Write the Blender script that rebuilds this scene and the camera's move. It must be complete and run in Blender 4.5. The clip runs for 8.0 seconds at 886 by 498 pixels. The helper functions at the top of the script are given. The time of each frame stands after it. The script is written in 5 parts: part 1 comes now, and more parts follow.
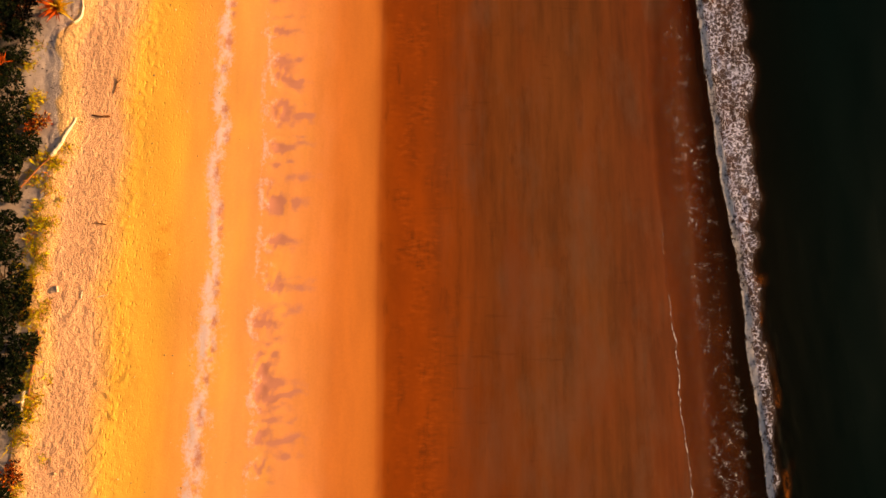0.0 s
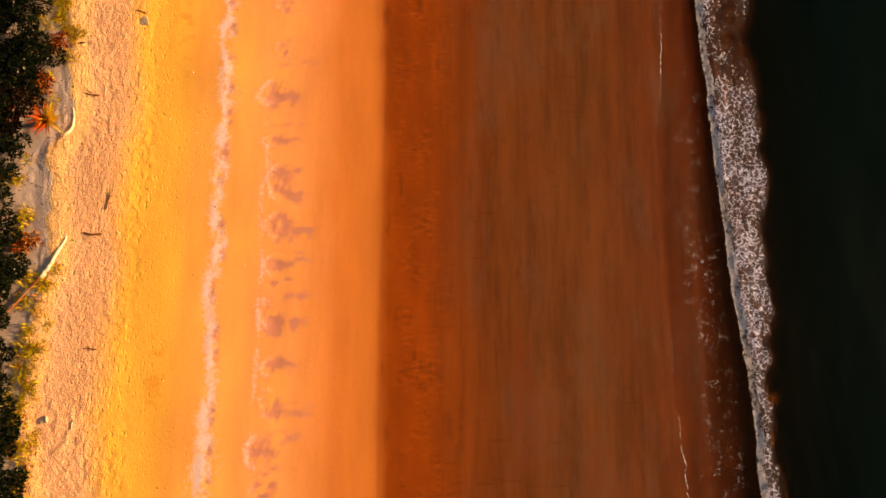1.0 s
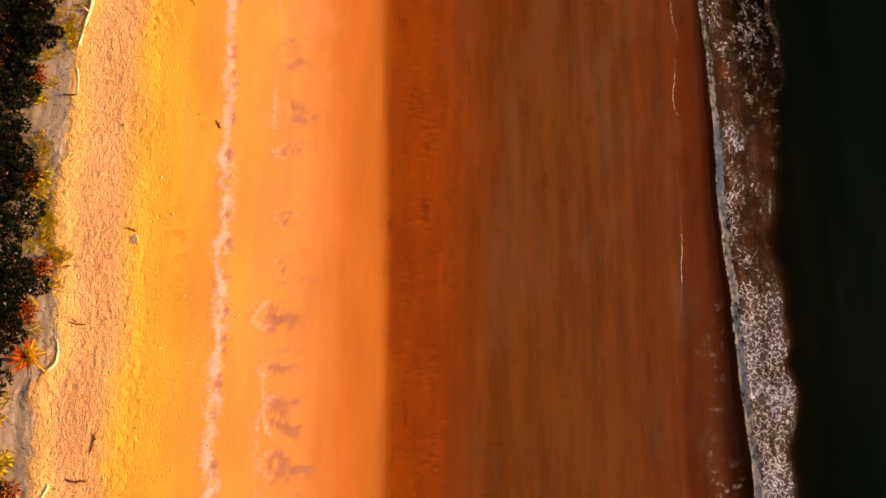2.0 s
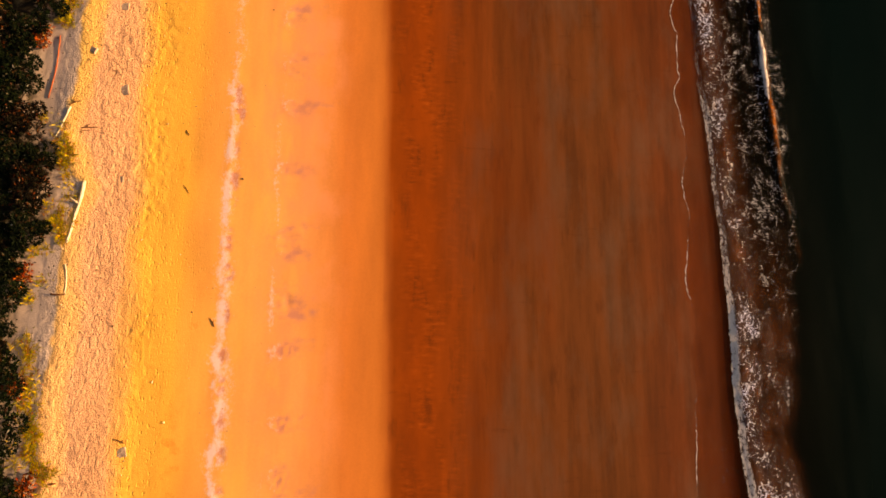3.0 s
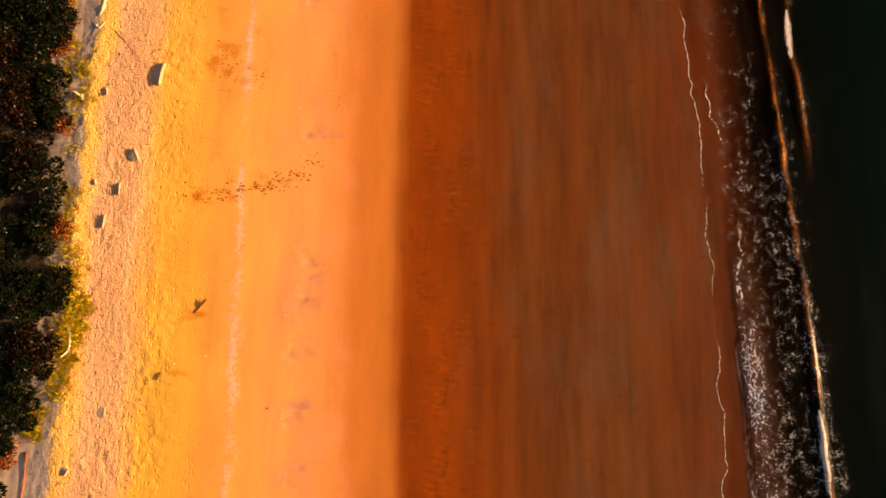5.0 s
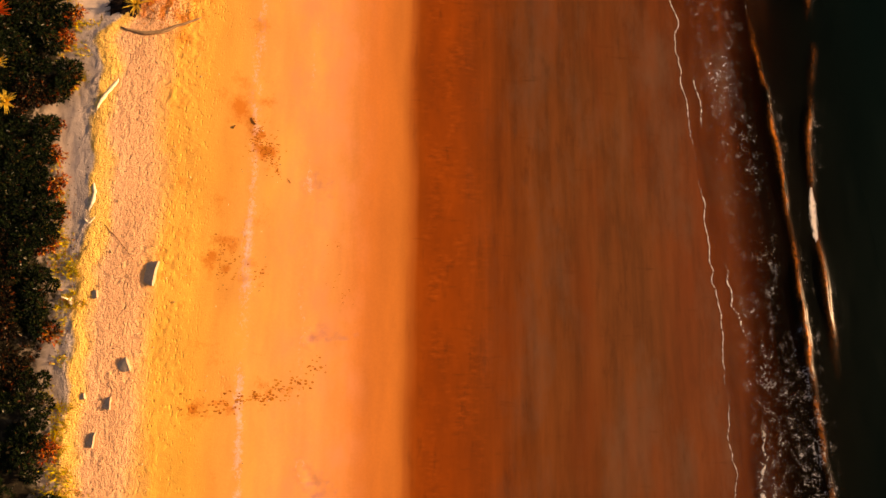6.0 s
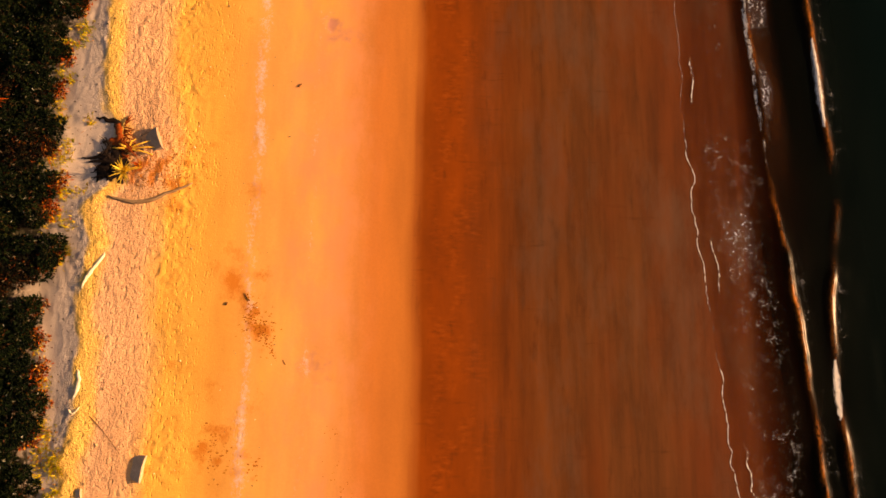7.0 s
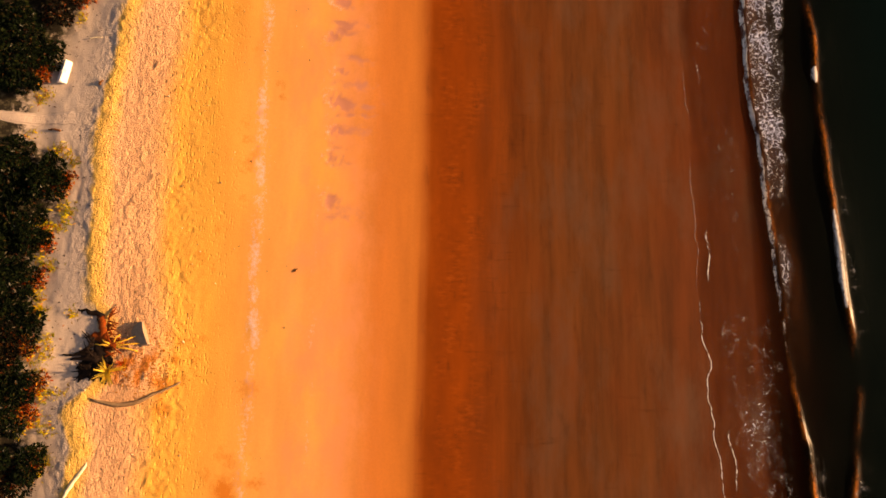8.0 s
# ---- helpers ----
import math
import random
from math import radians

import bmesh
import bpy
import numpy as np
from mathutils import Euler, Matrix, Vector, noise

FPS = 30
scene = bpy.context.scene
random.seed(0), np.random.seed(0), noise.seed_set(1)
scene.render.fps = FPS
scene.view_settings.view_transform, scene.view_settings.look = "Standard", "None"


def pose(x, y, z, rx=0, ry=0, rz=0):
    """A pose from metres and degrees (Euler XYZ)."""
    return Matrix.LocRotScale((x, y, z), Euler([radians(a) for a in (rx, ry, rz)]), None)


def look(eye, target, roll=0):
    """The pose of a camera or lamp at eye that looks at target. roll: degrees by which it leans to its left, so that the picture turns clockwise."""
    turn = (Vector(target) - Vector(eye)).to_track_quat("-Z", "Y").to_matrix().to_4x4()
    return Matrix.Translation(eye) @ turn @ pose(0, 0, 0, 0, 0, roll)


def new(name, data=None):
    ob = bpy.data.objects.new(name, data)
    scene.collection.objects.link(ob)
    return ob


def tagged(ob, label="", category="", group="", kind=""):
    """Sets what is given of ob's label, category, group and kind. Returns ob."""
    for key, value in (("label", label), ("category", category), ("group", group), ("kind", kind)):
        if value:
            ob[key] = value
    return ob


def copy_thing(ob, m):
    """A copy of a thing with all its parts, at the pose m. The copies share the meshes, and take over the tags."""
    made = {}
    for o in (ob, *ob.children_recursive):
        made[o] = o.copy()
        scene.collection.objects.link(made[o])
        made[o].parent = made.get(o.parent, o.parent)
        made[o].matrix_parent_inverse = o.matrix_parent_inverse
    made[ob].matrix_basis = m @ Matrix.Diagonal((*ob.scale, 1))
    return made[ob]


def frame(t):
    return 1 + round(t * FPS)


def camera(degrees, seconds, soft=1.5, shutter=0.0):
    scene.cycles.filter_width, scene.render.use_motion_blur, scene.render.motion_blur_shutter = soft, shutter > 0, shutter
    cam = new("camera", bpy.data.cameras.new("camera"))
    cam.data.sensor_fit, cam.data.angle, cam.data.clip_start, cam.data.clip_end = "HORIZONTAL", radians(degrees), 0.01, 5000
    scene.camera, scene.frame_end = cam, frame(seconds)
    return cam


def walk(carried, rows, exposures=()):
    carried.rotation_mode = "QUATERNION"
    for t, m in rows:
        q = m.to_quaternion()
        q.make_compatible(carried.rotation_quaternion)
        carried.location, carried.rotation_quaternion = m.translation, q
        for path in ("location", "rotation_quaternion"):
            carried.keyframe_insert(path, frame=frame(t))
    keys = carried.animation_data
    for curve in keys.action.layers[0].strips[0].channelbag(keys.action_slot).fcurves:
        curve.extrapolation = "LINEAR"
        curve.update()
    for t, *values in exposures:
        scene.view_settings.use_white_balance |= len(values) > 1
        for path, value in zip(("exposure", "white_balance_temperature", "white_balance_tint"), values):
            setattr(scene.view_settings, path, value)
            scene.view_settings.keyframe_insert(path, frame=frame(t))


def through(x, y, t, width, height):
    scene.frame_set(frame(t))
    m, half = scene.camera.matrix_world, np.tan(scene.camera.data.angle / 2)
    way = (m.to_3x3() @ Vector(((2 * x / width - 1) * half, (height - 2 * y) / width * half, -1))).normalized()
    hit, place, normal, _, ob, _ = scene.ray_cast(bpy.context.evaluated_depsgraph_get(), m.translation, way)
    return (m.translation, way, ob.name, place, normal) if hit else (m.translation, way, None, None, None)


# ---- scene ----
# A drone glides along a sandy beach at a low sun: scrub inland (-x), sea towards +x, y is the way of flight.
cam = camera(70, 8.0, soft=1.6)
PATH = (
    (0, pose(0.183, -1.561, 28.403, 9.405, -1.864, -0.090)),
    (0.5, pose(0.117, 0.961, 28.365, 9.204, -1.949, 0.018)),
    (1, pose(-0.006, 3.881, 28.369, 9.041, -2.010, 0.122)),
    (1.5, pose(-0.132, 8.018, 28.260, 9.045, -1.956, 0.260)),
    (1.7, pose(-0.110, 10.430, 28.160, 9.170, -1.780, 0.330)),
    (2.8, pose(-0.235, 20.004, 28.352, 10.635, -1.415, 0.150)),
    (3, pose(-0.325, 21.694, 28.389, 10.697, -1.573, 0.318)),
    (3.5, pose(-0.290, 25.962, 28.321, 10.733, -1.259, 0.465)),
    (4, pose(-0.156, 30.688, 28.138, 10.781, -0.558, 0.695)),
    (4.5, pose(-0.413, 34.813, 28.106, 10.973, -0.620, 0.742)),
    (4.7, pose(-0.510, 36.769, 28.113, 10.821, -0.568, 0.592)),
    (5.8, pose(-1.115, 47.260, 28.364, 10.258, -0.815, 1.001)),
    (6, pose(-1.289, 48.832, 28.342, 10.383, -0.914, 0.637)),
    (6.5, pose(-1.234, 52.759, 28.189, 10.479, -0.472, 0.565)),
    (7, pose(-1.477, 56.765, 28.257, 10.293, -0.782, 0.778)),
    (7.5, pose(-1.418, 60.984, 28.283, 9.735, -0.560, 1.206)),
    (8, pose(-1.975, 65.424, 28.211, 9.875, -1.254, 0.937)),
)
walk(cam, PATH, ((0, 0.83, 8600, 26), (2.5, 0.87, 8600, 26), (6.5, 0.87, 8600, 26), (8, 0.83, 8600, 26)))

# ---- light ----
SUN_UP, SUN_ROUND = 16.0, 4.0
world = bpy.data.worlds.new("sky")
scene.world = world
world.use_nodes = True
wn = world.node_tree
sky = wn.nodes.new("ShaderNodeTexSky")
sky.sky_type, sky.sun_disc = "NISHITA", False
sky.dust_density, sky.ozone_density = 3.0, 0.4
sky.sun_elevation, sky.sun_rotation = radians(SUN_UP), radians(90 - SUN_ROUND)
wn.links.new(sky.outputs[0], wn.nodes["Background"].inputs[0])
wn.nodes["Background"].inputs[1].default_value = 0.065
lamp = bpy.data.lights.new("sun", "SUN")
lamp.energy, lamp.angle, lamp.color = 5.0, radians(0.6), (1.0, 0.72, 0.42)
sun = new("sun", lamp)
way = Vector((math.cos(radians(SUN_UP)) * math.cos(radians(SUN_ROUND)), math.cos(radians(SUN_UP)) * math.sin(radians(SUN_ROUND)), math.sin(radians(SUN_UP))))
sun.matrix_world = look(way * 80 + Vector((0, 35, 0)), (0, 35, 0))


# ---- materials ----
class Nodes:
    """A small builder for node materials."""

    def __init__(self, name):
        self.mat = bpy.data.materials.new(name)
        self.mat.use_nodes = True
        self.tree = self.mat.node_tree
        self.bsdf = self.tree.nodes["Principled BSDF"]
        self.out = self.tree.nodes["Material Output"]

    def add(self, kind, ins=None, **props):
        n = self.tree.nodes.new(kind)
        for k, v in props.items():
            setattr(n, k, v)
        for k, v in (ins or {}).items():
            self.put(n.inputs[k], v)
        return n

    def put(self, socket, v):
        if isinstance(v, bpy.types.NodeSocket):
            self.tree.links.new(v, socket)
        else:
            socket.default_value = v

    def math(self, op, a, b=0.0, clamp=False):
        return self.add("ShaderNodeMath", {0: a, 1: b}, operation=op, use_clamp=clamp).outputs[0]

    def attr(self, name):
        return self.add("ShaderNodeAttribute", attribute_name=name).outputs["Fac"]

    def coords(self, scale=(1, 1, 1)):
        geo = self.add("ShaderNodeNewGeometry").outputs["Position"]
        return self.add("ShaderNodeVectorMath", {0: geo, 1: scale}, operation="MULTIPLY").outputs[0]

    def noise(self, scale=(1, 1, 1), size=1.0, detail=4.0, rough=0.6, local=False):
        where = self.add("ShaderNodeTexCoord").outputs["Object"] if local else self.coords(scale)
        return self.add("ShaderNodeTexNoise", {"Vector": where, "Scale": size, "Detail": detail, "Roughness": rough}).outputs[0]

    def ramp(self, fac, stops, smooth=False):
        n = self.add("ShaderNodeValToRGB", {0: fac})
        n.color_ramp.interpolation = "EASE" if smooth else "LINEAR"
        e = n.color_ramp.elements
        while len(e) < len(stops):
            e.new(0.5)
        for el, (p, c) in zip(e, stops):
            el.position, el.color = p, (*c, 1) if len(c) == 3 else c
        return n.outputs[0]

    def spread(self, v, lo, hi, a=0.0, b=1.0):
        return self.add("ShaderNodeMapRange", {0: v, 1: lo, 2: hi, 3: a, 4: b}).outputs[0]

    def mix(self, fac, a, b, blend="MIX"):
        n = self.add("ShaderNodeMix", data_type="RGBA", blend_type=blend)
        self.put(n.inputs[0], fac)
        self.put(n.inputs[6], a if isinstance(a, bpy.types.NodeSocket) else (*a, 1))
        self.put(n.inputs[7], b if isinstance(b, bpy.types.NodeSocket) else (*b, 1))
        return n.outputs[2]

    def bump(self, height, strength, distance):
        return self.add("ShaderNodeBump", {"Height": height, "Strength": strength, "Distance": distance}).outputs[0]

    def surface(self, color, rough, normal=None, **more):
        self.put(self.bsdf.inputs["Base Color"], color if isinstance(color, bpy.types.NodeSocket) else (*color, 1))
        self.put(self.bsdf.inputs["Roughness"], rough)
        if normal:
            self.put(self.bsdf.inputs["Normal"], normal)
        for k, v in more.items():
            self.put(self.bsdf.inputs[k.replace("_", " ")], v)
        return self.mat


def sand_material():
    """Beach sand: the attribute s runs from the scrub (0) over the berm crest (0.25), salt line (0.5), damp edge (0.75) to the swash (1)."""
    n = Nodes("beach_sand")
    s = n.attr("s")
    streak = n.noise((1.6, 0.05, 1), 1.0, 3.0, 0.55)
    fine = n.noise((1, 1, 1), 9.0, 6.0, 0.7)
    blot = n.noise((1, 0.5, 1), 0.55, 4.0, 0.6)
    wav = n.math("MULTIPLY", n.math("SUBTRACT", streak, 0.5), 0.012)
    wav2 = n.math("MULTIPLY", n.math("SUBTRACT", blot, 0.5), 0.045)
    dryness = n.spread(s, 0.55, 0.7, 1.0, 0.0)
    s2 = n.math("ADD", n.math("ADD", s, wav), n.math("MULTIPLY", wav2, dryness))
    # shade behind the crest is put into the colour, as greyed sand
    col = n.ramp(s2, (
        # yellow at 0.254 to 0.270 paints the sun on the crest's rim
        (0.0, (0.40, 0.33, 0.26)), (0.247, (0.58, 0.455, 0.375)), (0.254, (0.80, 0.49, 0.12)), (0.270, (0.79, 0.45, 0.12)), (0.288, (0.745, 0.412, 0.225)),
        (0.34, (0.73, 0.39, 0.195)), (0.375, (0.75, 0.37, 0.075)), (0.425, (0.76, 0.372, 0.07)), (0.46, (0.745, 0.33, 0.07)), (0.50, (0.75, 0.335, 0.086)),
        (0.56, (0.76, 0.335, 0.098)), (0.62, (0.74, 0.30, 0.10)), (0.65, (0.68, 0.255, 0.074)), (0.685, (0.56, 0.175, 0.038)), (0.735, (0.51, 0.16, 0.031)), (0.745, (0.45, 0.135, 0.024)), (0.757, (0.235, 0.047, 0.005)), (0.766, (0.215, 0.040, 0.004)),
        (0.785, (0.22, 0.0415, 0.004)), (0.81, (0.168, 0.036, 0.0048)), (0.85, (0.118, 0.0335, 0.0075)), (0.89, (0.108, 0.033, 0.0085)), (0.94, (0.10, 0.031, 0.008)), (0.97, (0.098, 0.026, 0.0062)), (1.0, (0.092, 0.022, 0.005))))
    far_y = n.add("ShaderNodeSeparateXYZ", {0: n.coords()}).outputs[1]
    golden = n.math("MULTIPLY", n.spread(far_y, 36.0, 56.0, 1.0, 0.0), n.math("MULTIPLY", n.spread(s2, 0.34, 0.375), n.spread(s2, 0.43, 0.465, 1.0, 0.0)))
    col = n.mix(n.math("MULTIPLY", golden, 0.42), col, (0.77, 0.43, 0.05))
    rim = n.math("MULTIPLY", n.spread(far_y, 18.0, 40.0, 0.8, 0.0), n.math("MULTIPLY", n.spread(s2, 0.249, 0.255), n.spread(s2, 0.27, 0.288, 1.0, 0.0)))
    col = n.mix(rim, col, (0.76, 0.45, 0.21))
    wet = n.spread(s2, 0.743, 0.757)
    long_streak = n.noise((1.6, 0.14, 1), 1.0, 5.0, 0.6)
    blotch = n.noise((0.75, 0.30, 1), 1.0, 6.0, 0.68)
    smear = n.noise((0.9, 0.16, 1), 1.0, 5.0, 0.6)
    dry_tone = n.math("MULTIPLY", n.spread(fine, 0.25, 0.75, 0.93, 1.05), n.spread(smear, 0.3, 0.7, 0.88, 1.10))
    streaks = n.spread(n.math("ADD", n.math("MULTIPLY", long_streak, 0.72), n.math("MULTIPLY", blotch, 0.28)), 0.36, 0.64, 0.70, 1.25)
    wet_tone = n.mix(n.spread(s2, 0.775, 0.83), n.spread(blotch, 0.35, 0.65, 0.86, 1.12), streaks)
    tone = n.mix(wet, dry_tone, wet_tone)
    col = n.mix(1.0, col, tone, "MULTIPLY")
    dash = n.math("MULTIPLY", wet, n.spread(n.noise((1.9, 0.5, 1), 1.0, 4.0, 0.6), 0.58, 0.73, 0.0, 0.4))
    col = n.mix(dash, col, (0.045, 0.011, 0.003))
    flush = n.math("MULTIPLY", n.math("MULTIPLY", n.spread(s2, 0.53, 0.57), n.spread(s2, 0.66, 0.70, 1.0, 0.0)), n.spread(n.noise((0.8, 0.5, 1), 1.0, 5.0, 0.62), 0.44, 0.66))
    col = n.mix(n.math("MULTIPLY", flush, n.spread(far_y, 16.0, 28.0, 0.25, 0.6)), col, (0.72, 0.27, 0.125))
    glow = n.math("MULTIPLY", n.math("MULTIPLY", n.spread(s2, 0.42, 0.45), n.spread(s2, 0.60, 0.66, 1.0, 0.0)), n.spread(n.noise((0.7, 0.22, 1), 0.9, 4.0, 0.6), 0.5, 0.7, 0.0, 0.55))
    col = n.mix(glow, col, (0.78, 0.40, 0.085))
    # rose scallops and rills, pale salt line, rusty stains: ragged at the edges
    torn = n.math("SUBTRACT", n.noise((1, 1.3, 1), 3.6, 5.0, 0.68), 0.5)
    torn2 = n.math("SUBTRACT", n.noise((1, 0.8, 1), 7.0, 6.0, 0.75), 0.5)
    rose = n.spread(n.math("ADD", n.attr("mark"), n.math("MULTIPLY", torn, 1.1)), 0.1, 0.78, 0.0, 0.9)
    col = n.mix(n.math("MULTIPLY", rose, n.spread(n.attr("mark"), 0.0, 0.1)), col, (0.50, 0.20, 0.135))
    white = n.spread(n.math("ADD", n.attr("salt"), n.math("MULTIPLY", torn2, 2.4)), 0.16, 0.9, 0.0, 0.9)
    col = n.mix(n.math("MULTIPLY", white, n.spread(n.attr("salt"), 0.0, 0.12)), col, (0.65, 0.50, 0.49))
    rust = n.spread(n.math("ADD", n.attr("stain"), n.math("MULTIPLY", torn2, 1.6)), 0.25, 0.9, 0.0, 0.85)
    col = n.mix(n.math("MULTIPLY", rust, n.spread(n.attr("stain"), 0.0, 0.12)), col, (0.56, 0.155, 0.015))
    # greyer streaks put the sky's sheen on wet sand into its colour
    grey = n.math("MULTIPLY", n.math("MULTIPLY", wet, n.spread(s2, 0.79, 0.84)), n.spread(n.noise((0.42, 0.17, 1), 1.0, 6.0, 0.66), 0.48, 0.68, 0.0, 0.45))
    col = n.mix(grey, col, (0.11, 0.062, 0.038))
    # faint rills across the wet sand, and redder stretches
    rill = n.math("MULTIPLY", n.math("MULTIPLY", wet, n.spread(n.noise((0.55, 3.4, 1), 1.0, 4.0, 0.6), 0.6, 0.74)), n.spread(n.noise((0.8, 0.5, 1), 0.7, 3.0), 0.45, 0.6, 0.0, 0.45))
    col = n.mix(rill, col, (0.055, 0.014, 0.003))
    col = n.mix(n.math("MULTIPLY", wet, n.spread(n.noise((0.5, 0.13, 1), 0.8, 4.0, 0.6), 0.5, 0.7, 0.0, 0.5)), col, (0.135, 0.027, 0.004))
    # small ripple scars just below the damp edge
    scar = n.noise((2.2, 6.0, 1), 1.0, 3.0, 0.6)
    gate = n.spread(n.noise((1.2, 0.5, 1), 1.0, 3.0, 0.6), 0.42, 0.62)
    band = n.math("MULTIPLY", n.spread(s2, 0.756, 0.768), n.spread(s2, 0.79, 0.82, 1.0, 0.0))
    col = n.mix(n.math("MULTIPLY", n.math("MULTIPLY", band, gate), n.spread(scar, 0.5, 0.75, 0.0, 0.6)), col, (0.34, 0.075, 0.010))
    col = n.mix(n.math("MULTIPLY", n.math("MULTIPLY", band, gate), n.spread(scar, 0.5, 0.28, 0.0, 0.5)), col, (0.09, 0.02, 0.004))
    # leaf litter under the scrub
    litter = n.math("ADD", n.math("MULTIPLY", n.spread(s, 0.205, 0.17), n.spread(n.noise((1, 1, 1), 3.0, 5.0, 0.7), 0.4, 0.55)), n.spread(n.math("ADD", s, n.math("MULTIPLY", n.noise((1, 1, 1), 0.6, 3.0, 0.6), 0.12)), 0.235, 0.195), True)
    litter = n.math("MULTIPLY", litter, n.math("MAXIMUM", n.spread(far_y, 18.0, 26.0, 0.35, 1.0), n.spread(s, 0.08, 0.02)))
    col = n.mix(litter, col, n.mix(n.spread(n.noise((1, 1, 1), 2.2, 5.0, 0.7), 0.5, 0.66), (0.018, 0.014, 0.008), (0.10, 0.085, 0.05)))
    grains = n.noise((1, 1, 1), 55.0, 4.0, 0.75)
    relief = n.math("ADD", n.math("MULTIPLY", grains, 0.5), n.math("MULTIPLY", fine, 1.0))
    normal = n.bump(relief, n.spread(s2, 0.40, 0.52, 0.55, 0.13), 0.02)
    # footprints: trampled lumps on the upper beach, single small pits further down
    lumpy = n.math("MULTIPLY", n.spread(s, 0.225, 0.255, 0.1, 1.0), n.spread(s2, 0.335, 0.385, 1.0, 0.0))
    lump = n.math("ADD", n.noise((1, 0.6, 0), 4.6, 5.0, 0.7), n.math("MULTIPLY", n.noise((1, 0.7, 0), 24.0, 2.0, 0.6), 0.35))
    normal = n.add("ShaderNodeBump", {"Height": n.math("MULTIPLY", lump, lumpy), "Strength": 0.95, "Distance": 0.14, "Normal": normal}).outputs[0]
    # each print is steep on the side towards the sea and runs out gently inland
    for size, share, top in ((6.8, 0.45, 0.0), (9.2, 0.5, 7.3)):
        place = n.add("ShaderNodeVectorMath", {0: n.coords((1, 0.5, 0)), 1: (top, top, 0)}, operation="ADD").outputs[0]
        pit = n.add("ShaderNodeTexVoronoi", {"Vector": place, "Scale": size, "Randomness": 1.0}, feature="F1")
        chance = n.add("ShaderNodeSeparateColor", {0: pit.outputs["Color"]})
        some = n.math("MULTIPLY", n.spread(chance.outputs[0], share, share + 0.05), n.spread(chance.outputs[1], 0.0, 1.0, 0.3, 1.0))
        where = n.math("MULTIPLY", n.spread(s, 0.245, 0.26), n.spread(n.math("ADD", s2, n.math("MULTIPLY", n.noise((1, 0.4, 1), 0.5, 3.0), 0.24)), 0.47, 0.59, 1.0, 0.0))
        gap = n.add("ShaderNodeVectorMath", {0: place, 1: pit.outputs["Position"]}, operation="SUBTRACT").outputs[0]
        across = n.add("ShaderNodeSeparateXYZ", {0: gap}).outputs[0]
        wall = n.spread(n.math("ADD", pit.outputs["Distance"], n.math("MULTIPLY", n.math("SUBTRACT", fine, 0.5), 0.3)), 0.12, 0.38, 1.0, 0.0)
        deep = n.math("MULTIPLY", n.math("MULTIPLY", wall, n.spread(across, -0.055, 0.045)), n.spread(far_y, 30.0, 60.0, 0.95, 1.6))
        dip = n.math("SUBTRACT", 1.0, n.math("MULTIPLY", deep, n.math("MULTIPLY", some, where)))
        normal = n.add("ShaderNodeBump", {"Height": dip, "Strength": 1.0, "Distance": 0.06, "Normal": normal}).outputs[0]
    return n.surface(col, n.spread(wet, 0, 1, 0.95, 0.6), normal, **{"Specular_IOR_Level": n.spread(wet, 0, 1, 0.2, 0.06)})


def wood_material(name, light, dark, rough=0.85):
    n = Nodes(name)
    grain = n.noise((1, 1, 1), 14.0, 6.0, 0.75)
    big = n.noise((1, 1, 1), 3.0, 3.0)
    col = n.mix(n.spread(n.math("ADD", n.math("MULTIPLY", grain, 0.6), n.math("MULTIPLY", big, 0.4)), 0.35, 0.65), dark, light)
    return n.surface(col, rough, n.bump(grain, 0.6, 0.02), **{"Specular_IOR_Level": 0.1})


def leaf_material(name, stops, rough=0.75, through=0.2):
    """Leaves, each with its own colour, and some light passing through."""
    n = Nodes(name)
    rnd = n.add("ShaderNodeNewGeometry").outputs["Random Per Island"]
    col = n.ramp(rnd, stops)
    vein = n.noise((1, 1, 1), 25.0, 3.0)
    col = n.mix(0.5, col, n.mix(vein, (0.5, 0.5, 0.5), (1.3, 1.3, 1.2)), "MULTIPLY")
    n.surface(col, rough, **{"Specular_IOR_Level": 0.06})
    if through:
        t = n.add("ShaderNodeBsdfTranslucent", {0: col})
        m = n.add("ShaderNodeMixShader", {0: through, 1: n.bsdf.outputs[0], 2: t.outputs[0]})
        n.tree.links.new(m.outputs[0], n.out.inputs[0])
    return n.mat


def stone_material(name="weathered_stone", depth=1.0):
    n = Nodes(name)
    a, b = n.noise((1, 1, 1), 5.0, 6.0, 0.7), n.noise((1, 1, 1), 30.0, 4.0, 0.7)
    col = n.mix(n.spread(a, 0.35, 0.65), tuple(depth * c for c in (0.44, 0.30, 0.20)), tuple(depth * c for c in (0.58, 0.41, 0.28)))
    col = n.mix(n.spread(b, 0.5, 0.75, 0, 0.5), col, tuple(depth * c for c in (0.26, 0.19, 0.14)))
    return n.surface(col, 0.9, n.bump(n.math("ADD", a, b), 0.6, 0.03))


